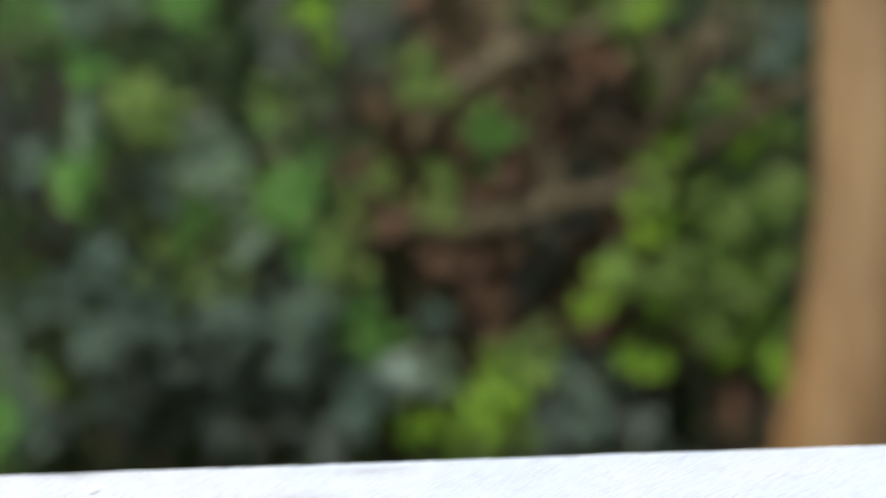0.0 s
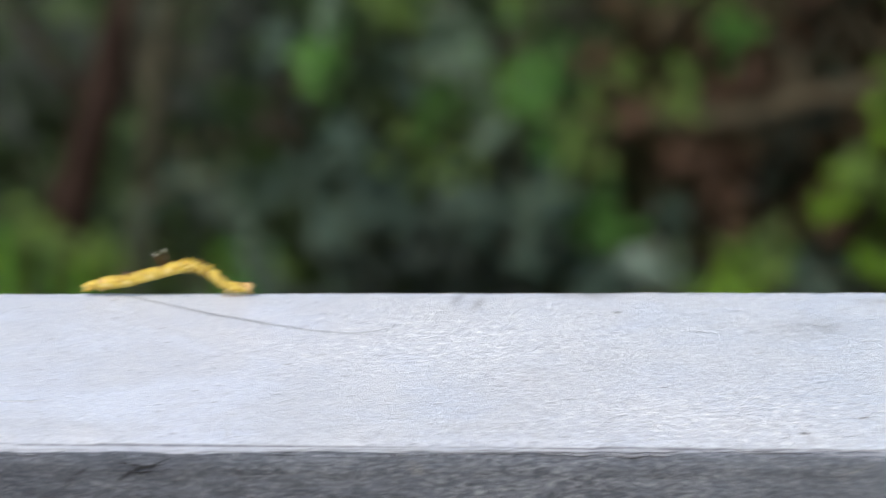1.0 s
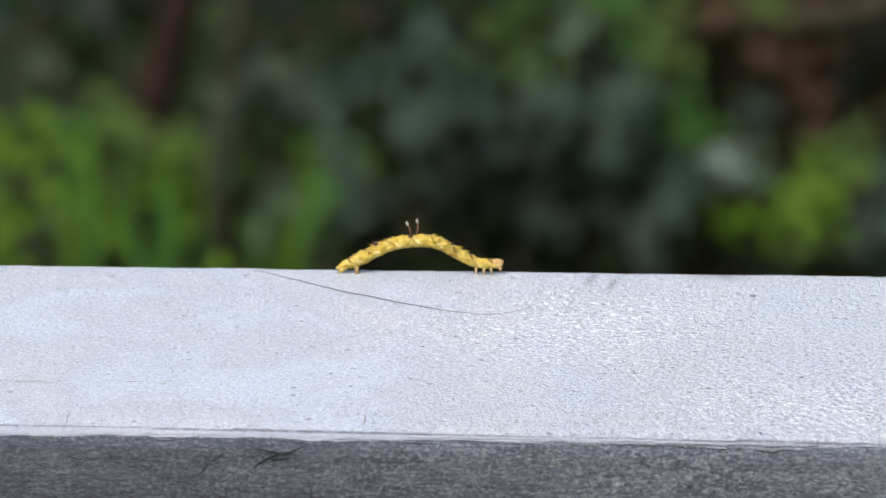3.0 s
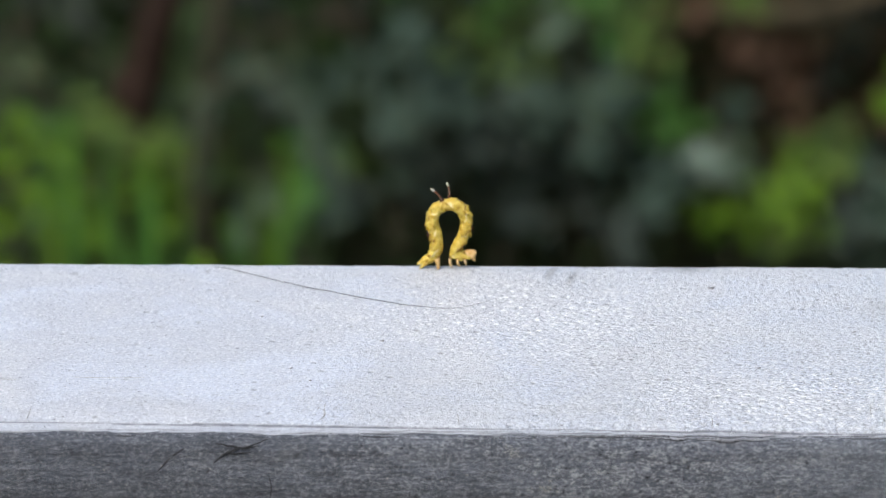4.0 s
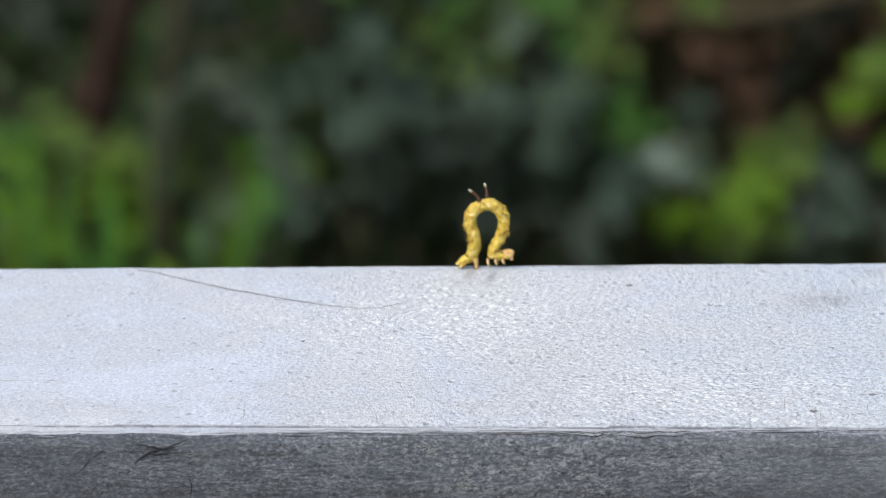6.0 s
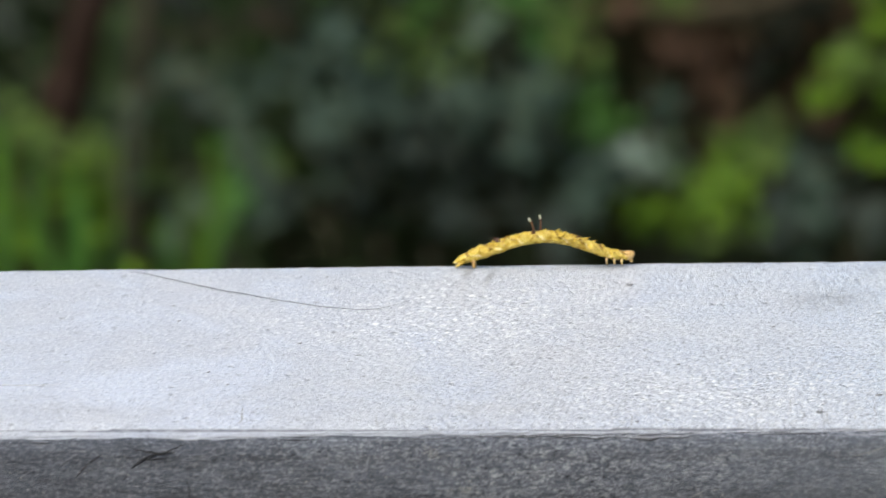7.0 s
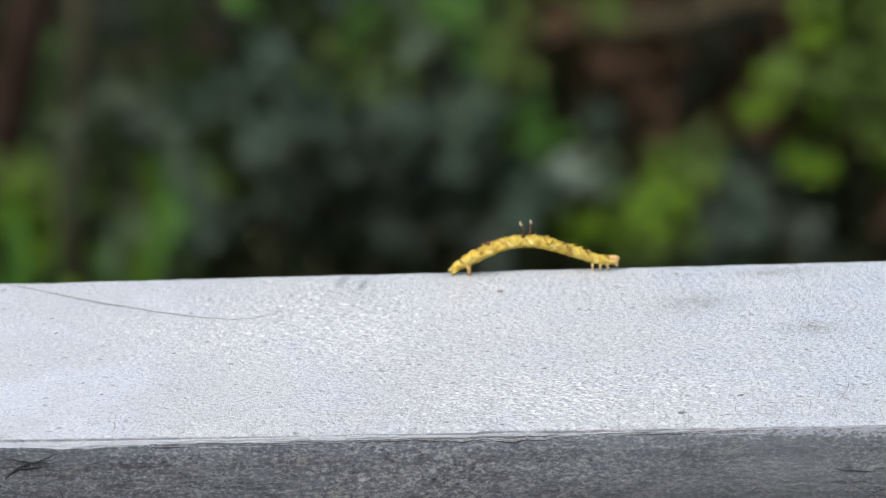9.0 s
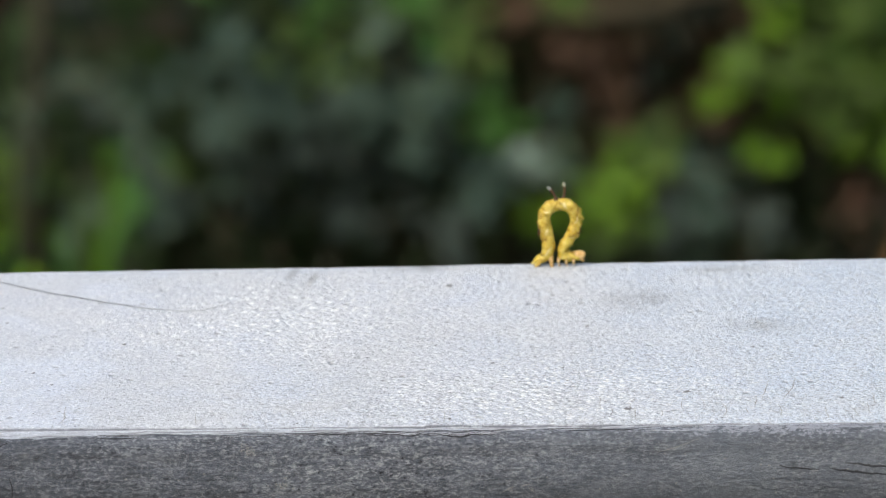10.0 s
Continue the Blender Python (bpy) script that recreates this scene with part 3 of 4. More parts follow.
def build_wrinkles():
    """Loose paint drawn into long wavy ridges along the front corner of the rail, with dark cracks between them."""
    rnd = random.Random(31)
    for x0, x1, turn in ((-20, 6.5, 1), (-17, 3, 9), (-9, 6, 16), (-3, 5.5, 22)):
        bm = bmesh.new()
        corner_line(bm, x0, x1, turn, 22, 5.0, 0.00010)
        part("paint_wrinkle", bm, RAIL_TOP, rail, "wavy ridge of loose grey paint")
        bm = bmesh.new()
        corner_line(bm, x0 + 0.5, x1 - 0.5, turn + 4.0, 22, 5.0, 0.00012)
        part("paint_crack", bm, DIRT, rail, "dark crack in the paint")
    for k in range(34):
        x0, turn, dark = rnd.uniform(-90, 58), rnd.uniform(-6, 24), k % 2 == 0
        bm = bmesh.new()
        corner_line(bm, x0, x0 + rnd.uniform(3, 12), turn, 5, rnd.uniform(0, 50), rnd.uniform(0.00005, 0.00008) if dark else rnd.uniform(0.00004, 0.00007))
        if dark:
            part("paint_crack", bm, DIRT, rail, "dark crack in the paint")
        else:
            part("paint_wrinkle", bm, RAIL_TOP, rail, "wavy ridge of loose grey paint")


build_wrinkles()


def build_top_cracks():
    """Short cracks that run in from the front corner over the top of the rail."""
    rnd = random.Random(83)
    rows = [((33.3, -41.2), (32.9, -44.0), (32.4, -47.0)), ((36.1, -40.3), (35.7, -43.5), (34.5, -47.2)), ((28.3, -48.3), (28.6, -50.5), (28.0, -53.0)), ((34.0, -49.0), (34.2, -50.8), (34.0, -52.6)),
            ((-0.3, -49.4), (-0.2, -51.2), (-0.3, -53.2)), ((-77.6, -38.6), (-74.0, -38.9), (-71.0, -39.3)), ((-66.2, -38.2), (-62.0, -38.5), (-58.2, -38.3))]
    for _ in range(18):
        x = rnd.uniform(6, 48) if rnd.random() < 0.6 else rnd.uniform(-80, 6)
        y, long, bend = rnd.uniform(-53.5, -49), rnd.uniform(1.5, 5.0), rnd.uniform(-0.3, 0.3)
        rows.append(((x, y), (x + bend, y + long * 0.5), (x + bend * rnd.uniform(0, 2), min(y + long, -39))))
    for pts in rows:
        bm = bmesh.new()
        line = [p + Vector((0.00009 * noise.noise(p * 1100), 0, 0)) for p in glide([(x / 1000, y / 1000, 0.00003) for x, y in pts], 7)]
        n = len(line)
        tube(bm, line, [rnd.uniform(0.00003, 0.00005) * (0.3 + 0.7 * math.sin(math.pi * (i + 0.5) / n)) for i in range(n)], 5)
        part("paint_crack", bm, FLAKE, rail, "short grey crack in the paint")


build_top_cracks()

# ------------------------------------------------------------ the caterpillar
SEGMENTS, BODY_Y = 20, -0.0007
caterpillar = tagged(new("caterpillar"), "yellow looper caterpillar with two brown white-tipped filaments crawling on the rail", "caterpillar")
caterpillar.location = (0, BODY_Y, RAIL_Z)


def body_radius(s):
    """Radius in metres at the fraction s of the body from tail to head."""
    r = 0.00067 - 0.00017 * max(0.0, (s - 0.58) / 0.42)
    if s < 0.12:
        r *= 0.56 + 0.44 * max(0.0, s) / 0.12
    return r


def with_rest(me, shift):
    """Stores where each vertex lies on the stretched body, in millimetres, so that the markings run on from ring to ring."""
    layer = me.attributes.new("rest", "FLOAT_VECTOR", "POINT")
    layer.data.foreach_set("vector", np.array([(v.co.x * 1000 + shift, v.co.y * 1000, v.co.z * 1000) for v in me.vertices], np.float32).ravel())
    return me


def segment_mesh(j):
    """One body ring: barrel with folds, and oblique swellings on every second ring. x runs to the head, z to the back."""
    s = (j + 0.5) / SEGMENTS
    r0, half = body_radius(s), 0.00088
    bm = bmesh.new()
    rings, sides = 13, 28
    grid = []
    for i in range(rings):
        u = -1 + 2 * i / (rings - 1)
        swell = math.sqrt(max(0.0, 1 - abs(u) ** 7)) * (1 - 0.025 * math.cos(u * 9))
        r = body_radius(s + u * half / 0.020) * max(0.12, swell)
        if j == 0 and u < 0:
            r *= 1 + 0.72 * u
        row = []
        for k in range(sides):
            a = 2 * math.pi * k / sides
            rest = ((j + 0.5) + u * half * 1000, math.cos(a), math.sin(a))
            rr = r * (1 + 0.18 * noise.noise((rest[0] * 1.5, rest[1] * 1.9, rest[2] * 1.9)) + 0.07 * noise.noise((rest[0] * 4.5, rest[1] * 5, rest[2] * 5 + 7)))
            # oblique folds, one to each true body segment, on both flanks
            fold = ((rest[0] + 0.50 * math.sin(a)) / 2.55) % 1.0
            flank = max(0.0, math.sin(a) + 0.25) * abs(math.cos(a)) * 1.3
            rr *= 1 + 0.24 * flank * math.exp(-((fold - 0.32) / 0.14) ** 2) - 0.16 * flank * math.exp(-((fold - 0.10) / 0.07) ** 2)
            # the keel low on each flank
            rr *= 1 + 0.10 * (math.exp(-((a - 5.9) / 0.35) ** 2) + math.exp(-((a - 3.5) / 0.35) ** 2)) * (0.6 + 0.4 * math.cos(6.28 * fold))
            row.append(bm.verts.new((u * half, rr * 0.92 * math.cos(a), rr * math.sin(a))))
        grid.append(row)
    for a, b in zip(grid, grid[1:]):
        for k in range(sides):
            bm.faces.new((a[k], a[(k + 1) % sides], b[(k + 1) % sides], b[k]))
    bm.faces.new(grid[0][::-1])
    bm.faces.new(grid[-1])
    return with_rest(mesh_of("body_segment", bm, SKIN), j + 0.5), r0


def spike(points, radii, sides=8, split=None):
    bm = bmesh.new()
    tube(bm, points[:split + 1] if split else points, radii[:split + 1] if split else radii, sides)
    if split:
        tube(bm, points[split:], radii[split:], sides, True, 1)
    return bm


def build_caterpillar():
    rings, prolegs, legs = [], [], []
    for j in range(SEGMENTS):
        me, r = segment_mesh(j)
        seg = part("body_segment", me, None, caterpillar)
        rings.append(seg)
        rnd = random.Random(40 + j)
        if 1 < j < 17 and j not in (8, 9):
            way = -1 if j < 9 else 1
            for side in (-1, 1):
                big = 1.8 if j == 5 else rnd.uniform(0.8, 1.4)
                base = Vector((rnd.uniform(-0.0003, 0.0003), side * r * rnd.uniform(0.2, 0.6), r * 0.84))
                tip = base + Vector((way * 0.00036, side * 0.00010, 0.00026)) * big
                dark = j in (5, 13)
                wart = part("wart", spike([base - Vector((0, 0, 0.0002)), base, tip], [0.00017 * big, 0.00012 * big, 0.00002]), HORN if dark else SKIN, seg, "dark brown wart" if dark else "")
                with_rest(wart.data, j + 0.5)
                # folds of skin that stand off the flank like scales
                for low, high in ((-0.35, 0.15), (0.25, 0.75)):
                    big, up = rnd.uniform(0.7, 1.35), rnd.uniform(low, high)
                    out = math.sqrt(max(0.1, 1 - up * up))
                    base = Vector((rnd.uniform(-0.0004, 0.0004), side * r * 0.88 * out, r * 0.92 * up))
                    tip = base + Vector((way * 0.00050, side * 0.00017, 0.00022 * (up + 0.3))) * big
                    fold = part("skin_fold", spike([base - Vector((way * 0.00035, side * 0.00016, 0)), base, tip], [0.00010 * big, 0.00016 * big, 0.00002]), SKIN, seg)
                    with_rest(fold.data, j + 0.5)
        if j in (8, 9):
            # a filament on each of the two middle rings
            side, lean, tall = (-1, -0.12, 0.00192) if j == 8 else (1, 0.04, 0.00178)
            base = Vector((0.00072 if j == 8 else 0.00034, side * r * 0.35, r * 0.8))
            d = Vector((lean, side * 0.18, 1.0)).normalized()
            pts = [base + d * tall * u + Vector((0.00016 * math.sin(u * 3.0), 0, 0)) for u in (0, 0.12, 0.3, 0.5, 0.66, 0.76, 0.9, 1.0)]
            rad = [0.00026, 0.00017, 0.00013, 0.00012, 0.00012, 0.00013, 0.00013, 0.00006]
            part("filament", spike(pts, rad, 8, 5), [HORN, TIP], seg, "brown filament with a swollen white tip")
        if j == 0:
            for side in (-1, 1):
                pts = [(0.0004, side * 0.0002, -r * 0.3), (0.0000, side * 0.0004, -r * 0.6), (-0.0004, side * 0.00036, -r * 0.9), (-0.0008, side * 0.0003, -r * 1.15)]
                with_rest(part("clasper", spike(pts, [0.00026, 0.00024, 0.00016, 0.00004]), SKIN, seg).data, 0.5)
    for side in (-1, 1):
        # the foot of the proleg stands at the origin
        pts = [(-0.0001, side * 0.0002, 0.00125), (0.0, side * 0.00034, 0.0008), (0.00002, side * 0.00036, 0.00035), (0.0, side * 0.00040, 0.0)]
        prolegs.append(part("proleg", spike(pts, [0.00036, 0.00027, 0.00018, 0.00021]), FACE, caterpillar, "fleshy pale proleg"))
    for _ in range(3):
        pair = []
        for side in (-1, 1):
            pts = [(0.0, side * 0.00022, -0.00025), (-0.00004, side * 0.00042, -0.00062), (0.00002, side * 0.00040, -0.00090), (0.00010, side * 0.00034, -0.00112)]
            pair.append(part("leg", spike(pts, [0.00018, 0.00012, 0.00008, 0.00003]), LEG, caterpillar, "pale pointed leg"))
        legs.append(pair)
    # the head: a blunt capsule with cheeks and jaws, its face sloping back below
    bm = bmesh.new()
    bmesh.ops.create_uvsphere(bm, u_segments=28, v_segments=20, radius=1.0)
    for v in bm.verts:
        x, y, z = v.co
        # squared off towards a flat face that slopes back below, wider in front than at the neck
        big = max(abs(x), abs(z)) or 1.0
        x, z = x * (0.45 + 0.55 / max(big, 0.72)) , z * (0.45 + 0.55 / max(big, 0.72))
        front = 0.5 + 0.5 * max(-1.0, min(1.0, x))
        co = Vector((0.00066 * x + 0.00016 * z * front, 0.00052 * y * (0.82 + 0.2 * front), 0.00056 * z * (1.0 - 0.14 * front) + 0.00010 * front - 0.00020 * max(0.0, x) ** 2))
        co += Vector((x, y, z)) * 0.00006 * noise.noise(co * 2600)
        co.y *= 1 - 0.16 * math.exp(-(y / 0.25) ** 2) * (z > 0.2)
        v.co = co
    head = part("head", bm, FACE, caterpillar, "peach-coloured blunt head")
    for side in (-1, 1):
        part("jaw", spike([(0.00034, side * 0.00012, -0.00042), (0.00050, side * 0.00016, -0.00058), (0.00052, side * 0.00006, -0.00074)], [0.00020, 0.00015, 0.00004]), FACE, head)
    return rings, head, prolegs, legs


rings, head, prolegs, legs = build_caterpillar()

# ------------------------------------------------------------ the undergrowth
def leaf_mesh(name, mat, wide=0.5, fold=0.18, curl=0.25, tip=1.0):
    """A pointed leaf one metre long from its stalk at the origin along +y, its face to +z."""
    bm = bmesh.new()
    rows = []
    for i in range(8):
        u = i / 7
        w = wide * 0.5 * (math.sin(math.pi * u ** 0.8) ** 0.85 if 0 < u < 1 else 0.02)
        z = -curl * (u - 0.3) ** 2 * tip
        rows.append([bm.verts.new((k * w, u - 0.06 * abs(k) * math.sin(math.pi * u), z + fold * abs(k) * w)) for k in (-1, -0.5, 0, 0.5, 1)])
    for a, b in zip(rows, rows[1:]):
        for k in range(4):
            bm.faces.new((a[k], a[k + 1], b[k + 1], b[k]))
    return mesh_of(name, bm, mat)


def leaf_cloud(name, n, box, size, mat, rnd, thin=None, flat=0.5):
    """Many small folded leaves as one mesh."""
    verts, faces = [], []
    for _ in range(n):
        c = Vector([rnd.uniform(a, b) for a, b in box])
        if thin and not thin(c):
            continue
        l = rnd.uniform(*size)
        up = Vector((rnd.gauss(0, 1), rnd.gauss(-0.3, 1), rnd.gauss(flat * 2, 0.8))).normalized()
        d = up.orthogonal().normalized()
        d = (Matrix.Rotation(rnd.uniform(0, 6.28), 3, up) @ d).normalized()
        s, b = d.cross(up), len(verts)
        w = l * rnd.uniform(0.35, 0.55)
        for u, k, h in ((0, 0, 0), (0.32, -0.5, 0.08), (0.32, 0.5, 0.08), (0.38, 0, 0), (0.7, -0.36, 0.02), (0.7, 0.36, 0.02), (0.72, 0, -0.05), (1, 0, -0.16)):
            verts.append(c + d * l * (u - 0.5) + s * w * k + up * l * h)
        faces += [(b, b + 3, b + 1), (b, b + 2, b + 3), (b + 1, b + 3, b + 6, b + 4), (b + 3, b + 2, b + 5, b + 6), (b + 4, b + 6, b + 7), (b + 6, b + 5, b + 7)]
    me = bpy.data.meshes.new(name)
    me.from_pydata(verts, [], faces)
    me.materials.append(mat)
    me.shade_smooth()
    return me


def build_trunk():
    tree = tagged(new("sapling"), "young tree with smooth tan bark and a bowed base", "tree")
    bm = bmesh.new()
    line = glide([(0.10, 1.78, -0.05), (0.148, 1.77, 0.25), (0.205, 1.75, 0.44), (0.222, 1.75, 0.54), (0.223, 1.75, 0.62), (0.226, 1.76, 0.9), (0.28, 1.80, 1.6), (0.25, 1.9, 2.6)], 8)
    n = len(line)
    tube(bm, [p + Vector((0.0015 * noise.noise(p * 14), 0, 0)) for p in line], [0.046 - 0.018 * (i / n) ** 0.5 - 0.012 * i / n for i in range(n)], 20)
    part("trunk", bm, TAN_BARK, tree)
    bm = bmesh.new()
    for k in range(9):
        a = k * 2.4
        p = line[-3 - 2 * (k % 5)]
        tube(bm, glide([p, p + Vector((math.cos(a) * 0.3, math.sin(a) * 0.3, 0.2)), p + Vector((math.cos(a) * 0.7, math.sin(a) * 0.7, 0.35))], 4), [0.012 * (1 - i / 10) for i in range(9)], 6)
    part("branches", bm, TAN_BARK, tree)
    rnd = random.Random(21)
    me = leaf_cloud("crown", 1600, ((-0.7, 1.2), (1.2, 2.9), (1.7, 3.3)), (0.04, 0.08), HEDGE_LEAF, rnd,
                    lambda c: noise.noise(c * 3.0) > -0.1 and (c - Vector((0.25, 2.0, 2.5))).length < 0.95)
    tagged(part("crown", me, None, tree), kind="stuff")


build_trunk()

# by plant and kind of leaf: place (mm along the rail), height (mm) and half width (mm) of the sprays that stand out
PLACES = []


def spray(plant, kind, *places):
    PLACES.append((plant, kind, places))


def sprays():
    spray("mid", "G", (-142, 630, 12), (-72, 640, 12), (-118, 614, 9), (-128, 564, 11), (-29, 561, 12), (-42, 552, 9), (0, 489, 11), (-124, 569, 10), (-159, 470, 11), (-72, 538, 12), (-27, 528, 12), (-9, 497, 10))
    spray("mid", "A", (-122, 636, 12), (-142, 584, 7), (-89, 559, 13), (-121, 530, 10), (-103, 508, 12), (-22, 509, 13), (30, 493, 7), (-1, 462, 13), (-33, 485, 12), (99, 455, 15), (79, 468, 11), (-114, 462, 11), (-157, 495, 10), (-89, 500, 10), (-103, 507, 11), (-39, 480, 13), (-63, 512, 12), (-112, 538, 9), (-131, 507, 11), (-12, 462, 12), (-27, 513, 10), (-101, 509, 10), (-121, 493, 10), (-57, 494, 11))
    spray("mid", "P", (-101, 647, 7), (-119, 597, 7), (-71, 574, 12), (-56, 559, 12), (-51, 541, 10), (-31, 499, 9), (29, 463, 9), (-177, 463, 6))
    spray("mid", "O", (-98, 602, 13), (-85, 596, 10), (-88, 532, 11), (-13, 536, 13), (-69, 517, 11), (-45, 546, 10), (-146, 459, 9))
    spray("mid", "W", (18, 499, 8))
    spray("right", "B", (-17, 629, 10), (20, 443, 9), (57, 463, 12), (101, 506, 9), (137, 570, 10), (171, 564, 11), (133, 537, 12), (130, 496, 12), (177, 508, 13), (162, 479, 13), (124, 477, 9), (183, 477, 9), (128, 639, 7), (37, 449, 11))
    spray("right", "O", (-40, 598, 8), (27, 615, 10), (8, 568, 7), (37, 552, 12), (82, 637, 12), (44, 451, 11), (155, 549, 13), (152, 520, 12), (146, 562, 10), (163, 533, 10), (146, 503, 12), (175, 492, 10), (150, 490, 11), (112, 522, 9), (186, 550, 9), (140, 582, 9), (120, 500, 9), (140, 522, 9), (166, 506, 10), (187, 515, 10), (130, 552, 9), (172, 546, 9), (190, 575, 9), (138, 602, 9), (190, 482, 9), (164, 591, 7), (118, 633, 12), (58, 472, 12), (75, 478, 10), (53, 446, 11))
    spray("right", "G", (55, 577, 10), (177, 529, 13))
    spray("right", "A", (182, 614, 12))
    spray("dead", "D", (28, 637, 8), (101, 611, 11), (64, 556, 10), (45, 507, 13), (57, 492, 11), (100, 487, 10), (151, 456, 12), (161, 444, 10), (36, 526, 11), (176, 587, 11), (66, 622, 9), (90, 586, 11), (12, 540, 7))
    spray("dead", "R", (86, 568, 5), (38, 511, 6), (101, 612, 5))
    # dark leaves laid into the hollows, the shade there put into their colour
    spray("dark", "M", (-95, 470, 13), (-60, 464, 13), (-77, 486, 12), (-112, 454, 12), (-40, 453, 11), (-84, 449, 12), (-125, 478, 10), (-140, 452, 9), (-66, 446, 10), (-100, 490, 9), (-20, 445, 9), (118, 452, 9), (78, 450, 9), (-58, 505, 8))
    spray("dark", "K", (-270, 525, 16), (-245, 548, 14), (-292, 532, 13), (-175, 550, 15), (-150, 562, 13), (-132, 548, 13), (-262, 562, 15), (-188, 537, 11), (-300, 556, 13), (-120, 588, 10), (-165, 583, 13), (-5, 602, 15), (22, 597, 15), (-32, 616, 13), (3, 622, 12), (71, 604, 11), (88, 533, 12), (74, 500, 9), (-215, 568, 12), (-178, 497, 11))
    spray("low", "B", (-298, 477, 11), (-274, 472, 11), (-277, 455, 11), (-226, 470, 12), (-216, 448, 15), (-304, 444, 12), (-251, 450, 12))
    spray("low", "G", (-273, 494, 6), (-169, 451, 10))
    spray("low", "P", (-277, 446, 7), (-189, 448, 7))
    spray("low", "O", (-241, 482, 11), (-204, 469, 10), (-223, 485, 7), (-258, 489, 10))
    spray("low", "A", (-303, 540, 6))


sprays()

# dark hollows between the plants, in the same measures
HOLLOWS = ((-32, 612, 15), (-93, 628, 7), (-175, 550, 15), (-113, 578, 9), (-73, 538, 8), (-144, 548, 12), (-51, 514, 9), (-78, 462, 9), (-4, 592, 15), (21, 593, 15), (0, 555, 9), (71, 603, 12), (80, 531, 11), (101, 537, 10), (73, 502, 10), (137, 466, 9), (186, 580, 7), (-183, 498, 12), (-147, 544, 12), (-155, 602, 11), (5, 612, 18), (-270, 525, 17), (-245, 548, 14), (-292, 530, 14), (-169, 475, 12), (-178, 499, 9), (75, 498, 12), (66, 454, 7), (-134, 509, 7), (-111, 475, 10))


def build_shrubs():
    shapes = {k: [leaf_mesh("leaf", m, w, 0.2, c) for w, c in ((0.55, 0.3), (0.75, 0.2), (0.42, 0.35))] for k, m in LEAVES.items()}
    plants = {}
    for key, x, label in (("low", -0.24, "low bright green leafy shrub in the undergrowth"),
                          ("mid", -0.06, "broad-leaved shrub with dull blue-green leaves"),
                          ("right", 0.13, "yellow-green leafy shrub beside the tan trunk"),
                          ("dark", -0.10, "added dark leaves that paint the shade of the hollows"),
                          ("dead", 0.07, "bush of brown dried leaves with a few rusty ones")):
        shrub = tagged(new("shrub"), label, "shrub", "shrubs in the undergrowth")
        shrub.location = (x, 1.86, 0)
        plants[key] = (shrub, [])
    for key, kind, places in PLACES:
        shrub, ends = plants[key]
        verts, faces = [], []
        for x, z, r in places:
            x, z, r = x / 1000, z / 1000, r / 1000
            rnd = random.Random(int(x * 7000) * 31 + int(z * 9000))
            y = 1.80 + rnd.uniform(-0.04, 0.04) - (0.05 if kind == "W" else 0.0) + (0.05 if kind in "DRK" else 0.0)
            k = 1 + (y - 1.8) / 2.4
            for n in range(int(4 + 13 * (r / 0.011) ** 2)):
                jump = Vector((rnd.gauss(0, 0.62), 0, rnd.gauss(0, 0.62))) * r * (1 if n else 0.3)
                size = min(1.2 * r, 0.0105) * k * rnd.uniform(0.65, 1.2)
                face = Vector((rnd.uniform(-0.6, 0.6), -1.0, rnd.uniform(0.2, 1.2))).normalized()
                way = Vector((rnd.uniform(-1, 1), 0, rnd.uniform(-1, 0.7)))
                way = (way - face * way.dot(face)).normalized()
                m = Matrix((way.cross(face), way, face)).transposed().to_4x4()
                base = Vector((x, y + 0.004 * n, z)) + jump - way * size * 0.5 - shrub.location
                m = Matrix.Translation(base) @ m @ Matrix.Scale(size, 4)
                me = rnd.choice(shapes[kind])
                if n < 5:
                    part("leaf", me, None, shrub).matrix_basis = m
                    ends.append(base)
                else:
                    b = len(verts)
                    verts += [m @ v.co for v in me.vertices]
                    faces += [tuple(b + i for i in f.vertices) for f in me.polygons]
        me = bpy.data.meshes.new("small_leaves")
        me.from_pydata(verts, [], faces)
        me.materials.append(LEAVES[kind])
        me.shade_smooth()
        tagged(part("small_leaves", me, None, shrub), kind="stuff")
    rnd = random.Random(77)
    for key, (shrub, ends) in plants.items():
        for e in ends[::5]:
            bm = bmesh.new()
            root = Vector((rnd.uniform(-0.05, 0.05), rnd.uniform(0.06, 0.16), 0.0))
            knee = root.lerp(e, 0.6) + Vector((rnd.uniform(-0.03, 0.03), 0.12, 0.03))
            line = glide([root, knee, e + Vector((0, 0.04, -0.03)), e], 4)
            n = len(line)
            tube(bm, line, [0.0024 * (1 - 0.75 * i / n) for i in range(n)], 5)
            part("twig", bm, TWIG_BARK, shrub)


build_shrubs()


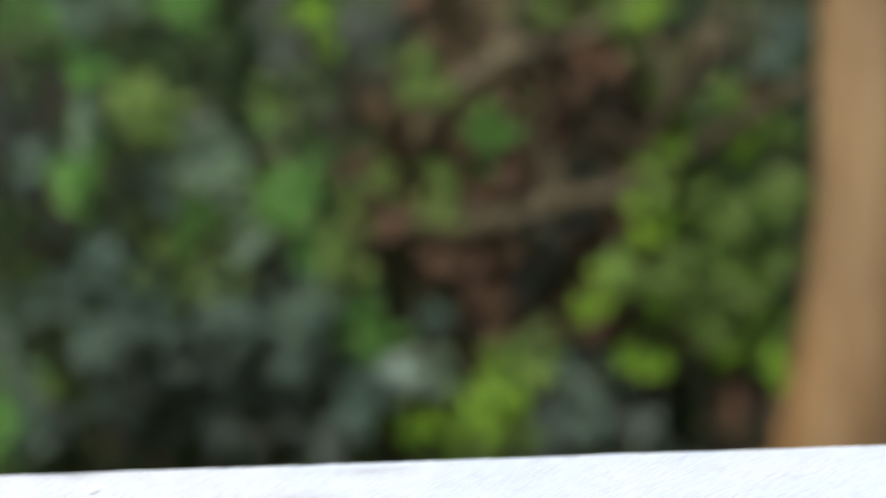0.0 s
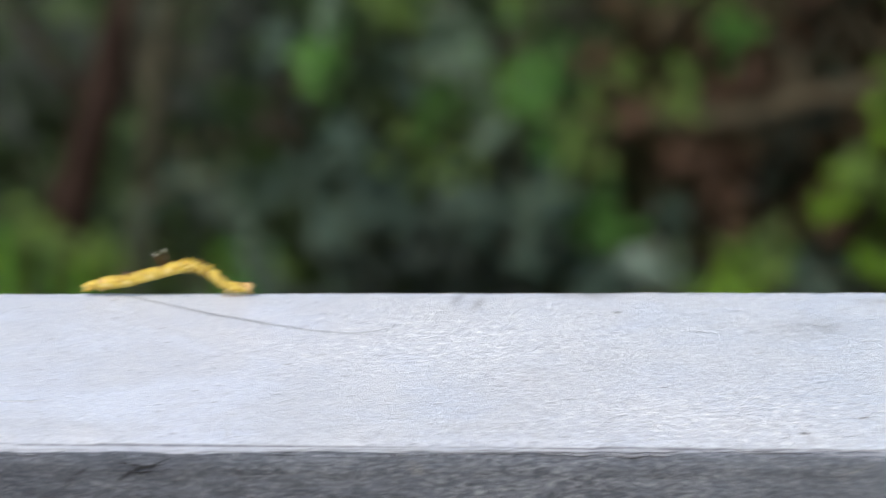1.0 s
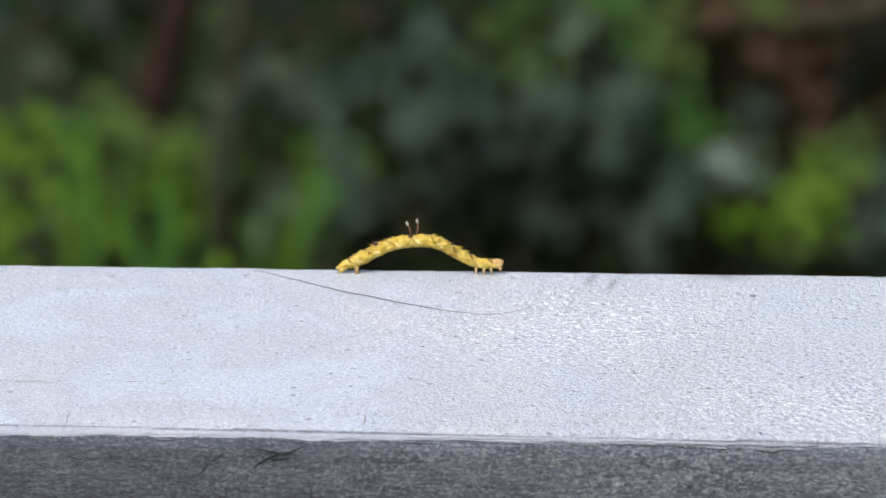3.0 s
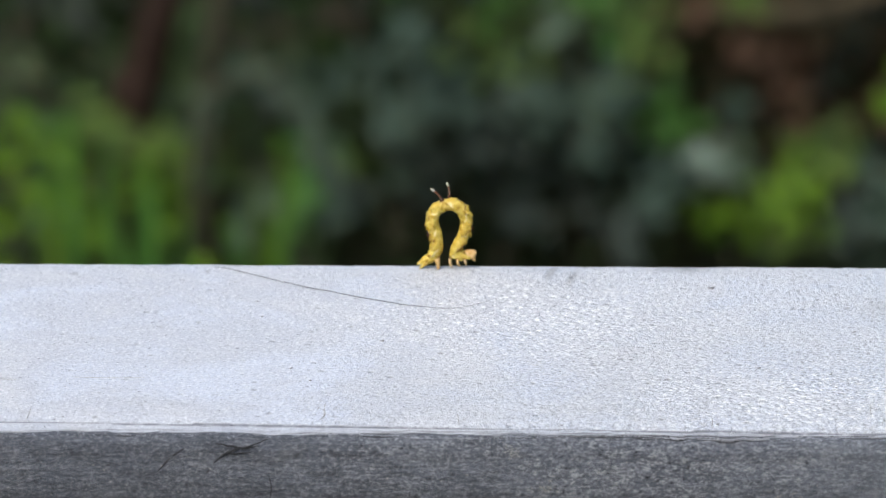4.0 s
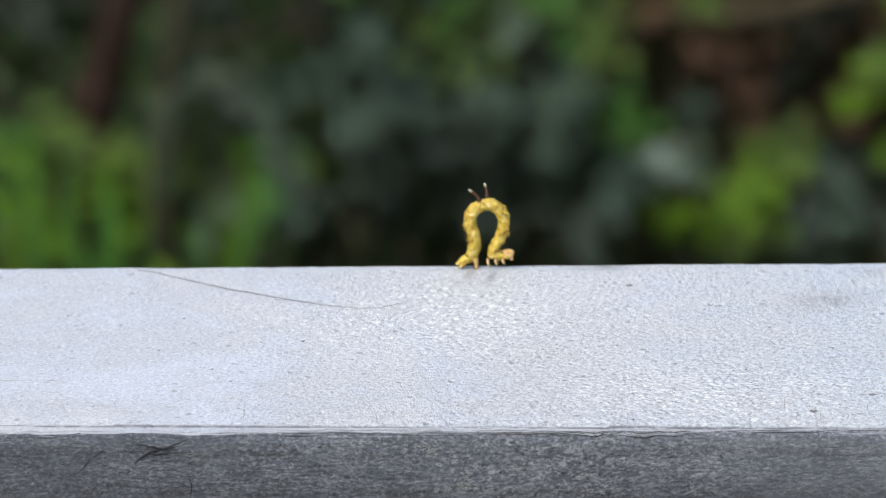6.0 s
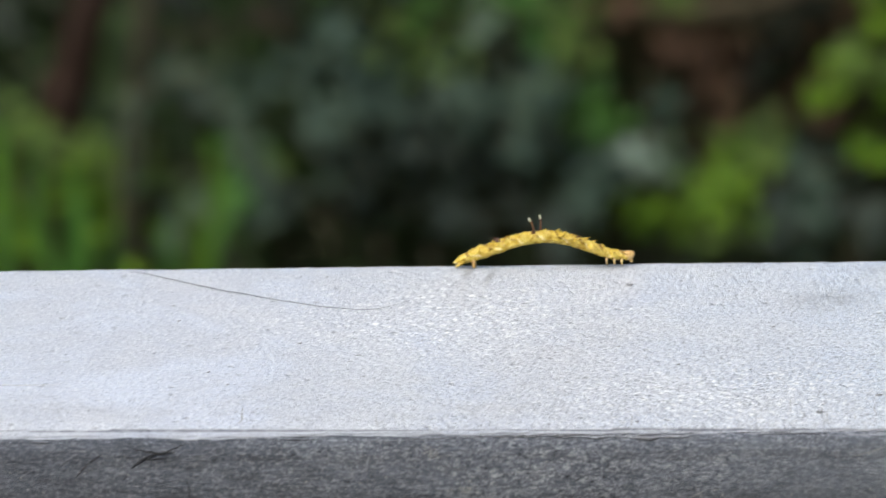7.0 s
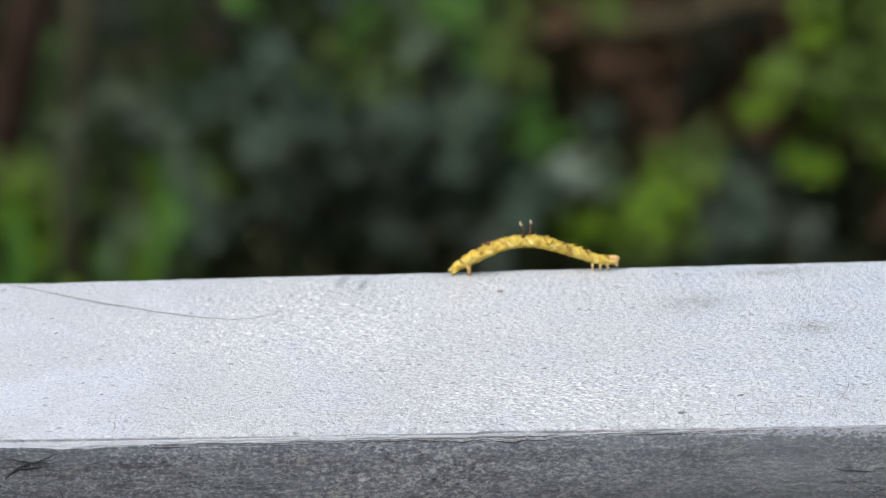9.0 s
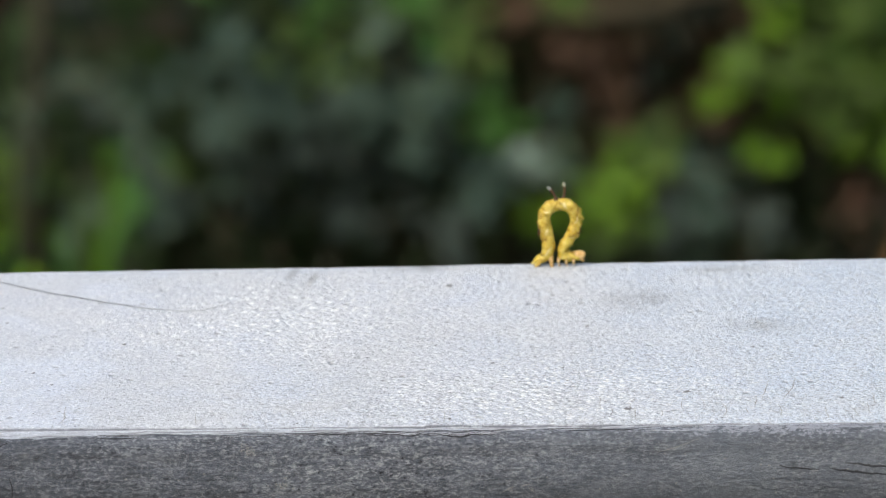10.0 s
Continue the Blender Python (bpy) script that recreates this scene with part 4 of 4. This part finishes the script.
def build_arch():
    """A spray that rises behind the low shrub and bends over, with small leaves all along it."""
    spray = tagged(new("arching_spray"), "arching grey-green spray of small leaves over a dark hollow", "plant")
    spray.location = (-0.215, 1.78, 0.0)
    rise = [Vector((x / 1000, y / 1000, z / 1000)) - spray.location for x, y, z in
            ((-215, 1790, -10), (-214, 1785, 350), (-206, 1780, 496), (-192, 1778, 519), (-178, 1776, 525), (-164, 1775, 513), (-154, 1774, 495), (-149, 1774, 478), (-148, 1774, 458))]
    line = glide(rise, 8)
    bm = bmesh.new()
    tube(bm, line, [0.0030 - 0.0018 * i / len(line) for i in range(len(line))], 7)
    part("stem", bm, GREY_BARK, spray)
    rnd = random.Random(64)
    shapes = [leaf_mesh("leaf", LEAVES[k], 0.45, 0.2, 0.3) for k in "AAP"]
    for i, p in enumerate(line):
        if p.z < 0.47 and i < 24:
            continue
        for _ in range(3):
            way = Vector((rnd.uniform(-1, 1), rnd.uniform(-0.3, 0.1), rnd.uniform(-1, 0.6))).normalized()
            face = Vector((rnd.uniform(-0.4, 0.4), -1.0, rnd.uniform(0.4, 1.0)))
            face = (face - way * face.dot(way)).normalized()
            m = Matrix((way.cross(face), way, face)).transposed().to_4x4()
            part("leaf", rnd.choice(shapes), None, spray).matrix_basis = Matrix.Translation(p) @ m @ Matrix.Scale(rnd.uniform(0.006, 0.0095), 4)


build_arch()


def build_grass():
    """A tuft of tall broad grass whose blades end among the low shrub."""
    rnd = random.Random(15)
    tuft = tagged(new("grass_tuft"), "tall tuft of broad pale and bright green grass blades", "grass")
    tuft.location = (-0.24, 1.76, 0.0)
    for k in range(17):
        bm = bmesh.new()
        root = Vector((rnd.gauss(0, 0.03), rnd.uniform(-0.03, 0.03), 0.0))
        top = Vector((rnd.uniform(-0.085, 0.085), rnd.uniform(-0.05, 0.02), rnd.uniform(0.45, 0.512)))
        line = glide([root, root.lerp(top, 0.55) + Vector((0, 0, 0.02)), top - Vector((0, 0, 0.05)), top], 5)
        wide, n = rnd.uniform(0.005, 0.010), len(line)
        side = Vector((1, rnd.uniform(-0.4, 0.4), 0)).normalized()
        rows = []
        for i, p in enumerate(line):
            w = wide * (1 - (i / n) ** 2.5) + 0.0004
            rows.append([bm.verts.new(p - side * w * 0.5), bm.verts.new(p + Vector((0, 0.15 * w, 0))), bm.verts.new(p + side * w * 0.5)])
        for a, b in zip(rows, rows[1:]):
            bm.faces.new((a[0], a[1], b[1], b[0]))
            bm.faces.new((a[1], a[2], b[2], b[1]))
        part("blade", bm, LEAVES[rnd.choice("GBGBO")], tuft)


build_grass()


def build_stem(label, mat, r, *pts):
    """A single woody stem that stands among the leaves."""
    thing = tagged(new("woody_stem"), label, "stem", "stems among the leaves")
    bm = bmesh.new()
    line = glide(pts, 8)
    n = len(line)
    tube(bm, [p + Vector((0.002 * noise.noise(p * 9), 0.002 * noise.noise(p * 9 + Vector((5, 5, 5))), 0)) for p in line],
         [r * (1.25 - 0.6 * i / n) for i in range(n)], 10)
    part("stem", bm, mat, thing)
    for k in range(3):
        p = line[n // 2 + 4 * k]
        bm = bmesh.new()
        way = Vector((math.cos(k * 2.3 + r * 900) * 0.05, 0.03, 0.05))
        tube(bm, glide([p, p + way, p + way * 2.2 + Vector((0, 0, 0.04))], 4), [0.0028 * (1 - i / 10) for i in range(9)], 6)
        part("side_twig", bm, mat, thing)


build_stem("upright reddish-brown woody stem", RED_BARK, 0.010, (-0.28, 1.84, -0.02), (-0.241, 1.83, 0.46), (-0.234, 1.83, 0.505), (-0.225, 1.83, 0.54), (-0.214, 1.84, 0.58), (-0.17, 1.86, 0.75), (-0.1, 1.9, 1.5))
build_stem("thin olive-grey woody stem", GREY_BARK, 0.005, (-0.23, 1.82, -0.02), (-0.205, 1.81, 0.46), (-0.199, 1.80, 0.525), (-0.192, 1.80, 0.58), (-0.16, 1.82, 0.8), (-0.12, 1.9, 1.4))
build_stem("arching pale brown branch with dead bark", PALE_BARK, 0.0062, (-0.05, 1.95, -0.02), (-0.03, 1.90, 0.40), (0.004, 1.86, 0.520), (0.039, 1.84, 0.532), (0.072, 1.83, 0.540), (0.094, 1.83, 0.547), (0.120, 1.83, 0.553), (0.22, 1.86, 0.60), (0.35, 1.95, 0.66))
build_stem("short tan branch among dried leaves", PALE_BARK, 0.0060, (-0.02, 1.98, -0.02), (0.01, 1.96, 0.45), (0.037, 1.84, 0.585), (0.054, 1.82, 0.607), (0.074, 1.82, 0.617), (0.101, 1.84, 0.618), (0.19, 1.90, 0.65))
build_stem("pale grey-green leaning stem", PALE_BARK, 0.0040, (0.09, 1.92, -0.02), (0.118, 1.88, 0.42), (0.120, 1.87, 0.48), (0.123, 1.85, 0.53), (0.127, 1.84, 0.56), (0.138, 1.81, 0.598), (0.151, 1.80, 0.629), (0.163, 1.80, 0.656), (0.24, 1.85, 1.1))


def build_thicket():
    """Dense dark growth behind the shrubs, with unseen leaves above and an unseen hedge added to dim the light."""
    rnd = random.Random(9)
    def gap(c):
        return any((1000 * c.x - x) ** 2 + (1000 * c.z - z) ** 2 < (r * rnd.uniform(0.6, 1.25)) ** 2 for x, z, r in HOLLOWS)

    def dry(c):
        return math.hypot((c.x - 0.068) / 0.062, (c.z - 0.55) / 0.10) + 0.5 * noise.noise(c * 30)

    me = leaf_cloud("leaves", 8000, ((-0.42, 0.34), (1.85, 1.97), (0.34, 0.72)), (0.008, 0.018), MID_LEAF, rnd,
                    lambda c: abs(c.x + 0.04) < 0.34 + 0.07 * noise.noise((c.z * 9, 0, 0)) and c.z < 0.69 + 0.06 * noise.noise((c.x * 9, 3, 0)) and not gap(c) and (dry(c) > 1 or rnd.random() < 0.25) and (c.x > -0.12 or c.z < 0.49 or rnd.random() < 0.1) and (c.z < 0.57 or not -0.07 < c.x < 0.05 or rnd.random() < 0.3))
    tagged(part("undergrowth_leaves", me, None), "green undergrowth leaves between the shrubs", "undergrowth", kind="stuff")
    me = leaf_cloud("dried_leaves", 4000, ((-0.04, 0.16), (1.86, 1.97), (0.44, 0.69)), (0.008, 0.018), DRY_LEAF, rnd, lambda c: dry(c) < 1.15 and not gap(c))
    tagged(part("dried_leaves", me, None), "brown dried leaves caught in the undergrowth", "undergrowth", kind="stuff")
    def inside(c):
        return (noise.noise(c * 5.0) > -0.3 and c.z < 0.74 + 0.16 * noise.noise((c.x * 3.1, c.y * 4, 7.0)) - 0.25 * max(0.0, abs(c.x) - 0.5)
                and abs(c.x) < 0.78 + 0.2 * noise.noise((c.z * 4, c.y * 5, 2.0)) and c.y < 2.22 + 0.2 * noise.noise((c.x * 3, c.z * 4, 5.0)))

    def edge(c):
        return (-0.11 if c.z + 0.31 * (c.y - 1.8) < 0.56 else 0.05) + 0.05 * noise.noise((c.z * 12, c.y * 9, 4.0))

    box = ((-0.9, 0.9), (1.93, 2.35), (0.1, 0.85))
    me = leaf_cloud("thicket", 16000, box, (0.018, 0.045), SHADE_LEAF, rnd, lambda c: c.x > edge(c) and inside(c))
    tagged(part("thicket", me, None), "dense green undergrowth in deep shade", "undergrowth", kind="stuff")
    # darker leaves here paint the deeper shade of this part of the thicket
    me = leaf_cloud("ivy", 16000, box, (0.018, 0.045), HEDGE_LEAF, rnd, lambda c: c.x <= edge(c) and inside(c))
    tagged(part("ivy", me, None), "darker part of the undergrowth, deep shade put into its leaf colour", "undergrowth", kind="stuff")
    # out of view above, added to keep sky light off the thicket
    me = leaf_cloud("overhang", 2000, ((-2.2, 2.2), (2.0, 3.4), (0.95, 2.8)), (0.05, 0.10), SHADE_LEAF, rnd, lambda c: noise.noise(c * 2.2) > -0.3 and c.y - 1.7 > (2.2 - c.z) * 0.12)
    tagged(part("overhang", me, None), "unseen overhanging leaves added to shade the thicket", "undergrowth", kind="stuff")
    me = leaf_cloud("far_wood", 9000, ((-9, 9), (3.2, 6.0), (0.0, 5.0)), (0.12, 0.26), HEDGE_LEAF, rnd)
    tagged(part("far_wood", me, None), "dark green leaves of the wood behind", "wood", kind="stuff")
    # out of view behind the camera, added to dim the rail's side
    me = leaf_cloud("near_wood", 7000, ((-9, 9), (-4.6, -2.8), (0.0, 2.6)), (0.12, 0.26), HEDGE_LEAF, rnd)
    tagged(part("near_wood", me, None), "unseen green hedge added behind the camera to block low sky", "hedge", kind="stuff")


build_thicket()

# ------------------------------------------------------------ what moves
POSTURES = []


def posture(t, tail, lift, length, reach, rise, headings):
    """The body at t seconds: place of the tail along the rail and its height over it (mm), length, reach from tail to face and height of the face (mm), and the slope of the body in sixteen steps from tail to head."""
    POSTURES.append((t, np.array([tail, lift, length, reach, rise, *headings], float)))


def crawl():
    posture(0, -58.4, 0.61, 19.9, 19.2, 0.9, [14, 14, 17, 20, 15, 10, 6, 3, -3, -8, -13, -22, -25, -23, 1, 8])
    posture(0.9, -58.4, 0.61, 19.9, 19.2, 0.9, [14, 14, 17, 20, 15, 10, 6, 3, -3, -8, -13, -22, -25, -23, 1, 8])
    posture(1, -58.2, 1.13, 19.7, 18.6, 0.8, [5, 7, 8, 9, 12, 15, 16, 16, 13, 7, -13, -33, -49, -31, -4, -1])
    posture(1.1, -51.6, 0.86, 18.6, 12.6, 0.9, [6, 6, 15, 32, 47, 58, 58, 45, 10, -23, -58, -90, -92, -71, -9, 1])
    posture(1.2, -45, 0.46, 19.2, 5.8, 1.1, [27, 54, 87, 91, 93, 58, 33, -11, -52, -87, -111, -118, -131, -96, 2, 4])
    posture(1.5, -45, 0.46, 19.2, 5.8, 1.1, [27, 54, 87, 91, 93, 58, 33, -11, -52, -87, -111, -118, -131, -96, 2, 4])
    posture(1.7, -45, 0.46, 19.2, 5.8, 1.1, [27, 54, 87, 91, 93, 58, 33, -11, -52, -87, -111, -118, -131, -96, 2, 4])
    posture(1.8, -45, 0.43, 19.4, 9.0, 2.8, [20, 34, 72, 84, 98, 84, 57, 32, -8, -40, -67, -95, -100, -88, 6, 9])
    posture(2, -45, 0.61, 19.9, 9.2, 2.6, [16, 31, 77, 89, 99, 83, 47, 21, -18, -47, -75, -100, -102, -61, 11, 12])
    posture(2.2, -45, 0.37, 19.7, 10.1, 3.3, [19, 40, 75, 85, 99, 88, 52, 30, -4, -40, -61, -83, -81, -59, 14, 21])
    posture(2.4, -45, 0.35, 19.9, 13.3, 3.0, [18, 35, 66, 71, 77, 67, 43, 24, -5, -38, -55, -67, -62, -33, 6, 10])
    posture(2.5, -45, 0.41, 19.8, 14.6, 2.7, [17, 27, 60, 69, 68, 61, 42, 22, -9, -27, -47, -52, -53, -30, -6, -1])
    posture(2.6, -45, 0.53, 19.3, 15.3, 3.6, [17, 27, 62, 69, 60, 54, 38, 22, 0, -19, -32, -41, -41, -25, -4, -1])
    posture(2.7, -45, 0.41, 19.8, 17.5, 1.0, [27, 29, 41, 46, 35, 26, 14, 2, -12, -21, -27, -33, -32, -30, -19, -10])
    posture(2.85, -45, 0.36, 19.2, 17.8, 1.1, [23, 25, 34, 36, 24, 15, 8, 1, -7, -17, -30, -30, -29, -17, -1, 2])
    posture(3.25, -45, 0.54, 20.0, 18.6, 1.1, [14, 15, 21, 26, 24, 21, 17, 10, 3, -7, -27, -36, -40, -24, 1, 4])
    posture(3.36, -40.6, 1.15, 19.1, 14.7, 1.1, [1, 1, 11, 34, 47, 44, 42, 38, 14, -16, -45, -67, -82, -62, -7, 1])
    posture(3.46, -34, 0.82, 17.9, 7.9, 0.9, [18, 28, 64, 78, 75, 75, 51, 2, -38, -61, -97, -108, -117, -77, -7, -5])
    posture(3.56, -31.9, 0.62, 18.9, 6.3, 1.3, [20, 35, 80, 93, 107, 84, 34, 11, -31, -65, -97, -112, -120, -113, -2, 4])
    posture(3.8, -31.9, 0.62, 18.9, 6.3, 1.3, [20, 35, 80, 93, 107, 84, 34, 11, -31, -65, -97, -112, -120, -113, -2, 4])
    posture(4.1, -31.9, 0.42, 19.3, 6.5, 1.7, [20, 37, 83, 96, 108, 83, 47, 15, -32, -57, -86, -108, -117, -116, 5, 11])
    posture(4.2, -31.9, 0.46, 18.6, 8.2, 2.7, [20, 34, 78, 91, 103, 87, 56, 41, -8, -50, -72, -94, -96, -73, 6, 15])
    posture(4.3, -31.9, 0.46, 19.6, 12.7, 3.0, [22, 39, 73, 72, 66, 58, 42, 21, -13, -41, -60, -73, -72, -31, 13, 16])
    posture(4.4, -31.9, 0.46, 19.2, 14.2, 4.1, [16, 27, 65, 74, 62, 57, 45, 28, 5, -27, -45, -55, -50, -6, 10, 10])
    posture(4.5, -31.9, 0.49, 18.4, 14.6, 2.5, [19, 28, 61, 70, 57, 47, 34, 13, -18, -32, -38, -44, -39, -26, -5, -1])
    posture(4.7, -31.9, 0.56, 19.4, 16.8, 3.4, [16, 28, 61, 57, 43, 34, 23, 9, -8, -19, -24, -30, -26, -14, 1, 9])
    posture(4.9, -31.9, 0.36, 19.2, 17.8, 1.1, [23, 25, 34, 36, 24, 15, 8, 1, -7, -17, -30, -30, -29, -17, -1, 2])
    posture(5, -31.9, 0.44, 19.2, 18.0, 1.1, [21, 21, 25, 30, 22, 17, 12, 4, -4, -12, -25, -32, -31, -18, -1, 2])
    posture(5.5, -31.9, 0.54, 20.0, 18.6, 1.1, [14, 15, 21, 26, 24, 21, 17, 10, 3, -7, -27, -36, -40, -24, 1, 4])
    posture(5.6, -27.4, 1.15, 19.1, 14.7, 1.1, [1, 1, 11, 34, 47, 44, 42, 38, 14, -16, -45, -67, -82, -62, -7, 1])
    posture(5.7, -20.9, 0.82, 17.9, 7.9, 0.9, [18, 28, 64, 78, 75, 75, 51, 2, -38, -61, -97, -108, -117, -77, -7, -5])
    posture(5.8, -19.05, 0.62, 18.9, 6.3, 1.3, [20, 35, 80, 93, 107, 84, 34, 11, -31, -65, -97, -112, -120, -113, -2, 4])
    posture(6.1, -19.05, 0.42, 19.3, 6.5, 1.7, [20, 37, 83, 96, 108, 83, 47, 15, -32, -57, -86, -108, -117, -116, 5, 11])
    posture(6.2, -19.05, 0.46, 18.6, 8.2, 2.7, [20, 34, 78, 91, 103, 87, 56, 41, -8, -50, -72, -94, -96, -73, 6, 15])
    posture(6.3, -19.05, 0.46, 19.6, 12.7, 3.0, [22, 39, 73, 72, 66, 58, 42, 21, -13, -41, -60, -73, -72, -31, 13, 16])
    posture(6.45, -19.05, 0.49, 18.3, 14.4, 2.3, [19, 28, 61, 70, 57, 47, 34, 13, -18, -32, -38, -44, -39, -26, -5, -1])
    posture(6.65, -19.05, 0.56, 19.4, 16.8, 3.4, [16, 28, 61, 57, 43, 34, 23, 9, -8, -19, -24, -30, -26, -14, 1, 9])
    posture(6.8, -19.05, 0.50, 20.0, 19.0, 1.2, [22, 22, 24, 27, 23, 17, 12, 1, -11, -16, -20, -23, -20, -16, -6, -2])
    posture(7, -19.05, 0.61, 20.5, 19.6, 1.1, [20, 20, 20, 20, 18, 16, 14, 5, -4, -10, -17, -23, -23, -22, -8, -3])
    posture(7.4, -18.4, 1.15, 20.7, 19.3, 1.1, [8, 9, 14, 18, 17, 16, 16, 18, 13, -6, -21, -38, -44, -33, -1, 4])
    posture(7.5, -12.4, 1.44, 20.0, 13.3, 1.1, [-3, -4, 6, 39, 61, 56, 54, 49, 15, -31, -60, -81, -94, -72, -9, -1])
    posture(7.6, -5.7, 0.41, 20.0, 6.6, 1.1, [21, 41, 94, 96, 90, 78, 41, 1, -38, -63, -91, -117, -120, -113, -3, 2])
    posture(7.9, -5.65, 0.14, 20.1, 6.6, 0.8, [21, 36, 89, 100, 105, 87, 39, 7, -36, -63, -97, -116, -118, -94, -1, 3])
    posture(8, -5.65, 0.31, 19.5, 6.9, 1.2, [20, 37, 84, 95, 104, 91, 46, 12, -24, -58, -95, -112, -113, -94, -5, 1])
    posture(8.1, -5.65, 0.43, 19.3, 9.5, 3.1, [20, 34, 79, 92, 94, 95, 56, 32, -6, -39, -76, -81, -79, -57, 10, 20])
    posture(8.2, -5.65, 0.53, 20.3, 16.1, 0.6, [19, 23, 47, 61, 51, 43, 24, 1, -21, -35, -46, -50, -55, -41, -11, -6])
    posture(8.3, -5.65, 0.29, 19.8, 16.6, 4.0, [26, 32, 58, 69, 52, 41, 30, 15, 0, -17, -23, -27, -26, -19, -5, 1])
    posture(8.5, -5.65, 0.59, 19.8, 18.1, 3.1, [22, 26, 40, 47, 42, 29, 19, 7, -4, -12, -22, -27, -22, -15, -8, -4])
    posture(8.6, -5.65, 0.41, 19.9, 18.5, 2.9, [25, 27, 39, 43, 31, 21, 13, 1, -6, -10, -13, -14, -18, -11, -1, 0])
    posture(8.7, -5.65, 0.57, 19.9, 18.9, 0.4, [24, 24, 26, 24, 15, 9, 4, -5, -15, -19, -20, -22, -21, -18, -9, -4])
    posture(8.9, -5.65, 0.59, 20.0, 18.9, 2.8, [21, 24, 33, 36, 28, 21, 16, 8, -2, -8, -12, -19, -21, -17, -4, 3])
    posture(9, -5.65, 0.42, 19.9, 18.8, 1.1, [27, 27, 27, 28, 21, 15, 9, -1, -11, -16, -19, -22, -22, -23, -7, 1])
    posture(9.4, -5.65, 0.68, 20.8, 20.3, 1.2, [19, 18, 15, 13, 10, 8, 5, 2, -1, -5, -11, -17, -20, -20, 1, 5])
    posture(9.7, -5.65, 0.54, 21.1, 20.5, 0.9, [18, 18, 17, 15, 10, 7, 4, 2, 0, -4, -11, -18, -19, -20, -4, 4])
    posture(9.8, -2.6, 1.31, 20.0, 17.6, 1.1, [2, 3, 13, 25, 30, 30, 32, 23, 8, -6, -37, -52, -59, -35, -3, 0])
    posture(9.9, 6.1, 0.82, 17.7, 9.0, 1.2, [11, 17, 58, 83, 78, 63, 54, 24, -19, -52, -77, -100, -107, -78, -7, -1])
    posture(10, 9, 0.33, 19.4, 6.0, 1.1, [21, 38, 91, 99, 102, 83, 34, 3, -39, -73, -102, -116, -125, -98, 0, 2])


def body_poses(state):
    """The poses in the caterpillar's space: each ring, the head, the prolegs and the three pairs of legs."""
    tail, lift, length, reach, rise, *slope = state
    at = [(k + 0.5) / len(slope) for k in range(len(slope))]
    first, last = radians(slope[0]), slope[-1]
    step, x, z = (length - 1.05) / SEGMENTS, tail + 0.45 * math.cos(first), lift + 0.45 * math.sin(first)
    chain = []
    for j in range(SEGMENTS + 1):
        a = float(np.interp((0.45 + (j + 0.5) / SEGMENTS * (length - 1.05)) / length, at, slope))
        dx, dz = math.cos(radians(a)) * step, math.sin(radians(a)) * step
        k = 0.5 if j < SEGMENTS else 0.0
        chain.append((x + dx * k, z + dz * k, a))
        if j < SEGMENTS:
            x, z = x + dx, z + dz
    # the skin gives a little, so that the face comes out where it is
    off_x = tail + reach - 0.62 * math.cos(radians(last)) - x
    off_z = rise + 0.12 - 0.62 * math.sin(radians(last)) - z
    sag = 0.05 + 0.40 * (1 - reach / length)
    x, z, out = x + off_x, z + off_z, []
    for j, (px, pz, a) in enumerate(chain):
        k = min(1.0, (j + 0.5) / SEGMENTS)
        out.append(pose((px + off_x * k) / 1000, 0, (pz + off_z * k - sag * math.sin(math.pi * k)) / 1000, 0, -(a if j < SEGMENTS else 0.5 * a - 6), 0))
    out.append(pose((tail + 2.35) / 1000, 0, max(0.0, lift - 0.45) / 1000, 0, -0.15 * slope[0], 0))
    for back in (0.62, 1.42, 2.25):
        out.append(pose((x - back * math.cos(radians(last))) / 1000, 0, (z - back * math.sin(radians(last))) / 1000, 0, -last, 0))
    return out


def motions():
    crawl()
    when = [t for t, _ in POSTURES]
    states = np.array([s for _, s in POSTURES])
    times = sorted({*when, *[round(0.1 * k, 1) for k in range(101)]})
    movers = [[ring] for ring in rings] + [[head], prolegs, *legs]
    rows = [[] for _ in movers]
    for t in times:
        state = [float(np.interp(t, when, states[:, k])) for k in range(states.shape[1])]
        for row, m in zip(rows, body_poses(state)):
            row.append((t, m))
    for group, row in zip(movers, rows):
        for ob in group:
            walk(ob, row)


motions()
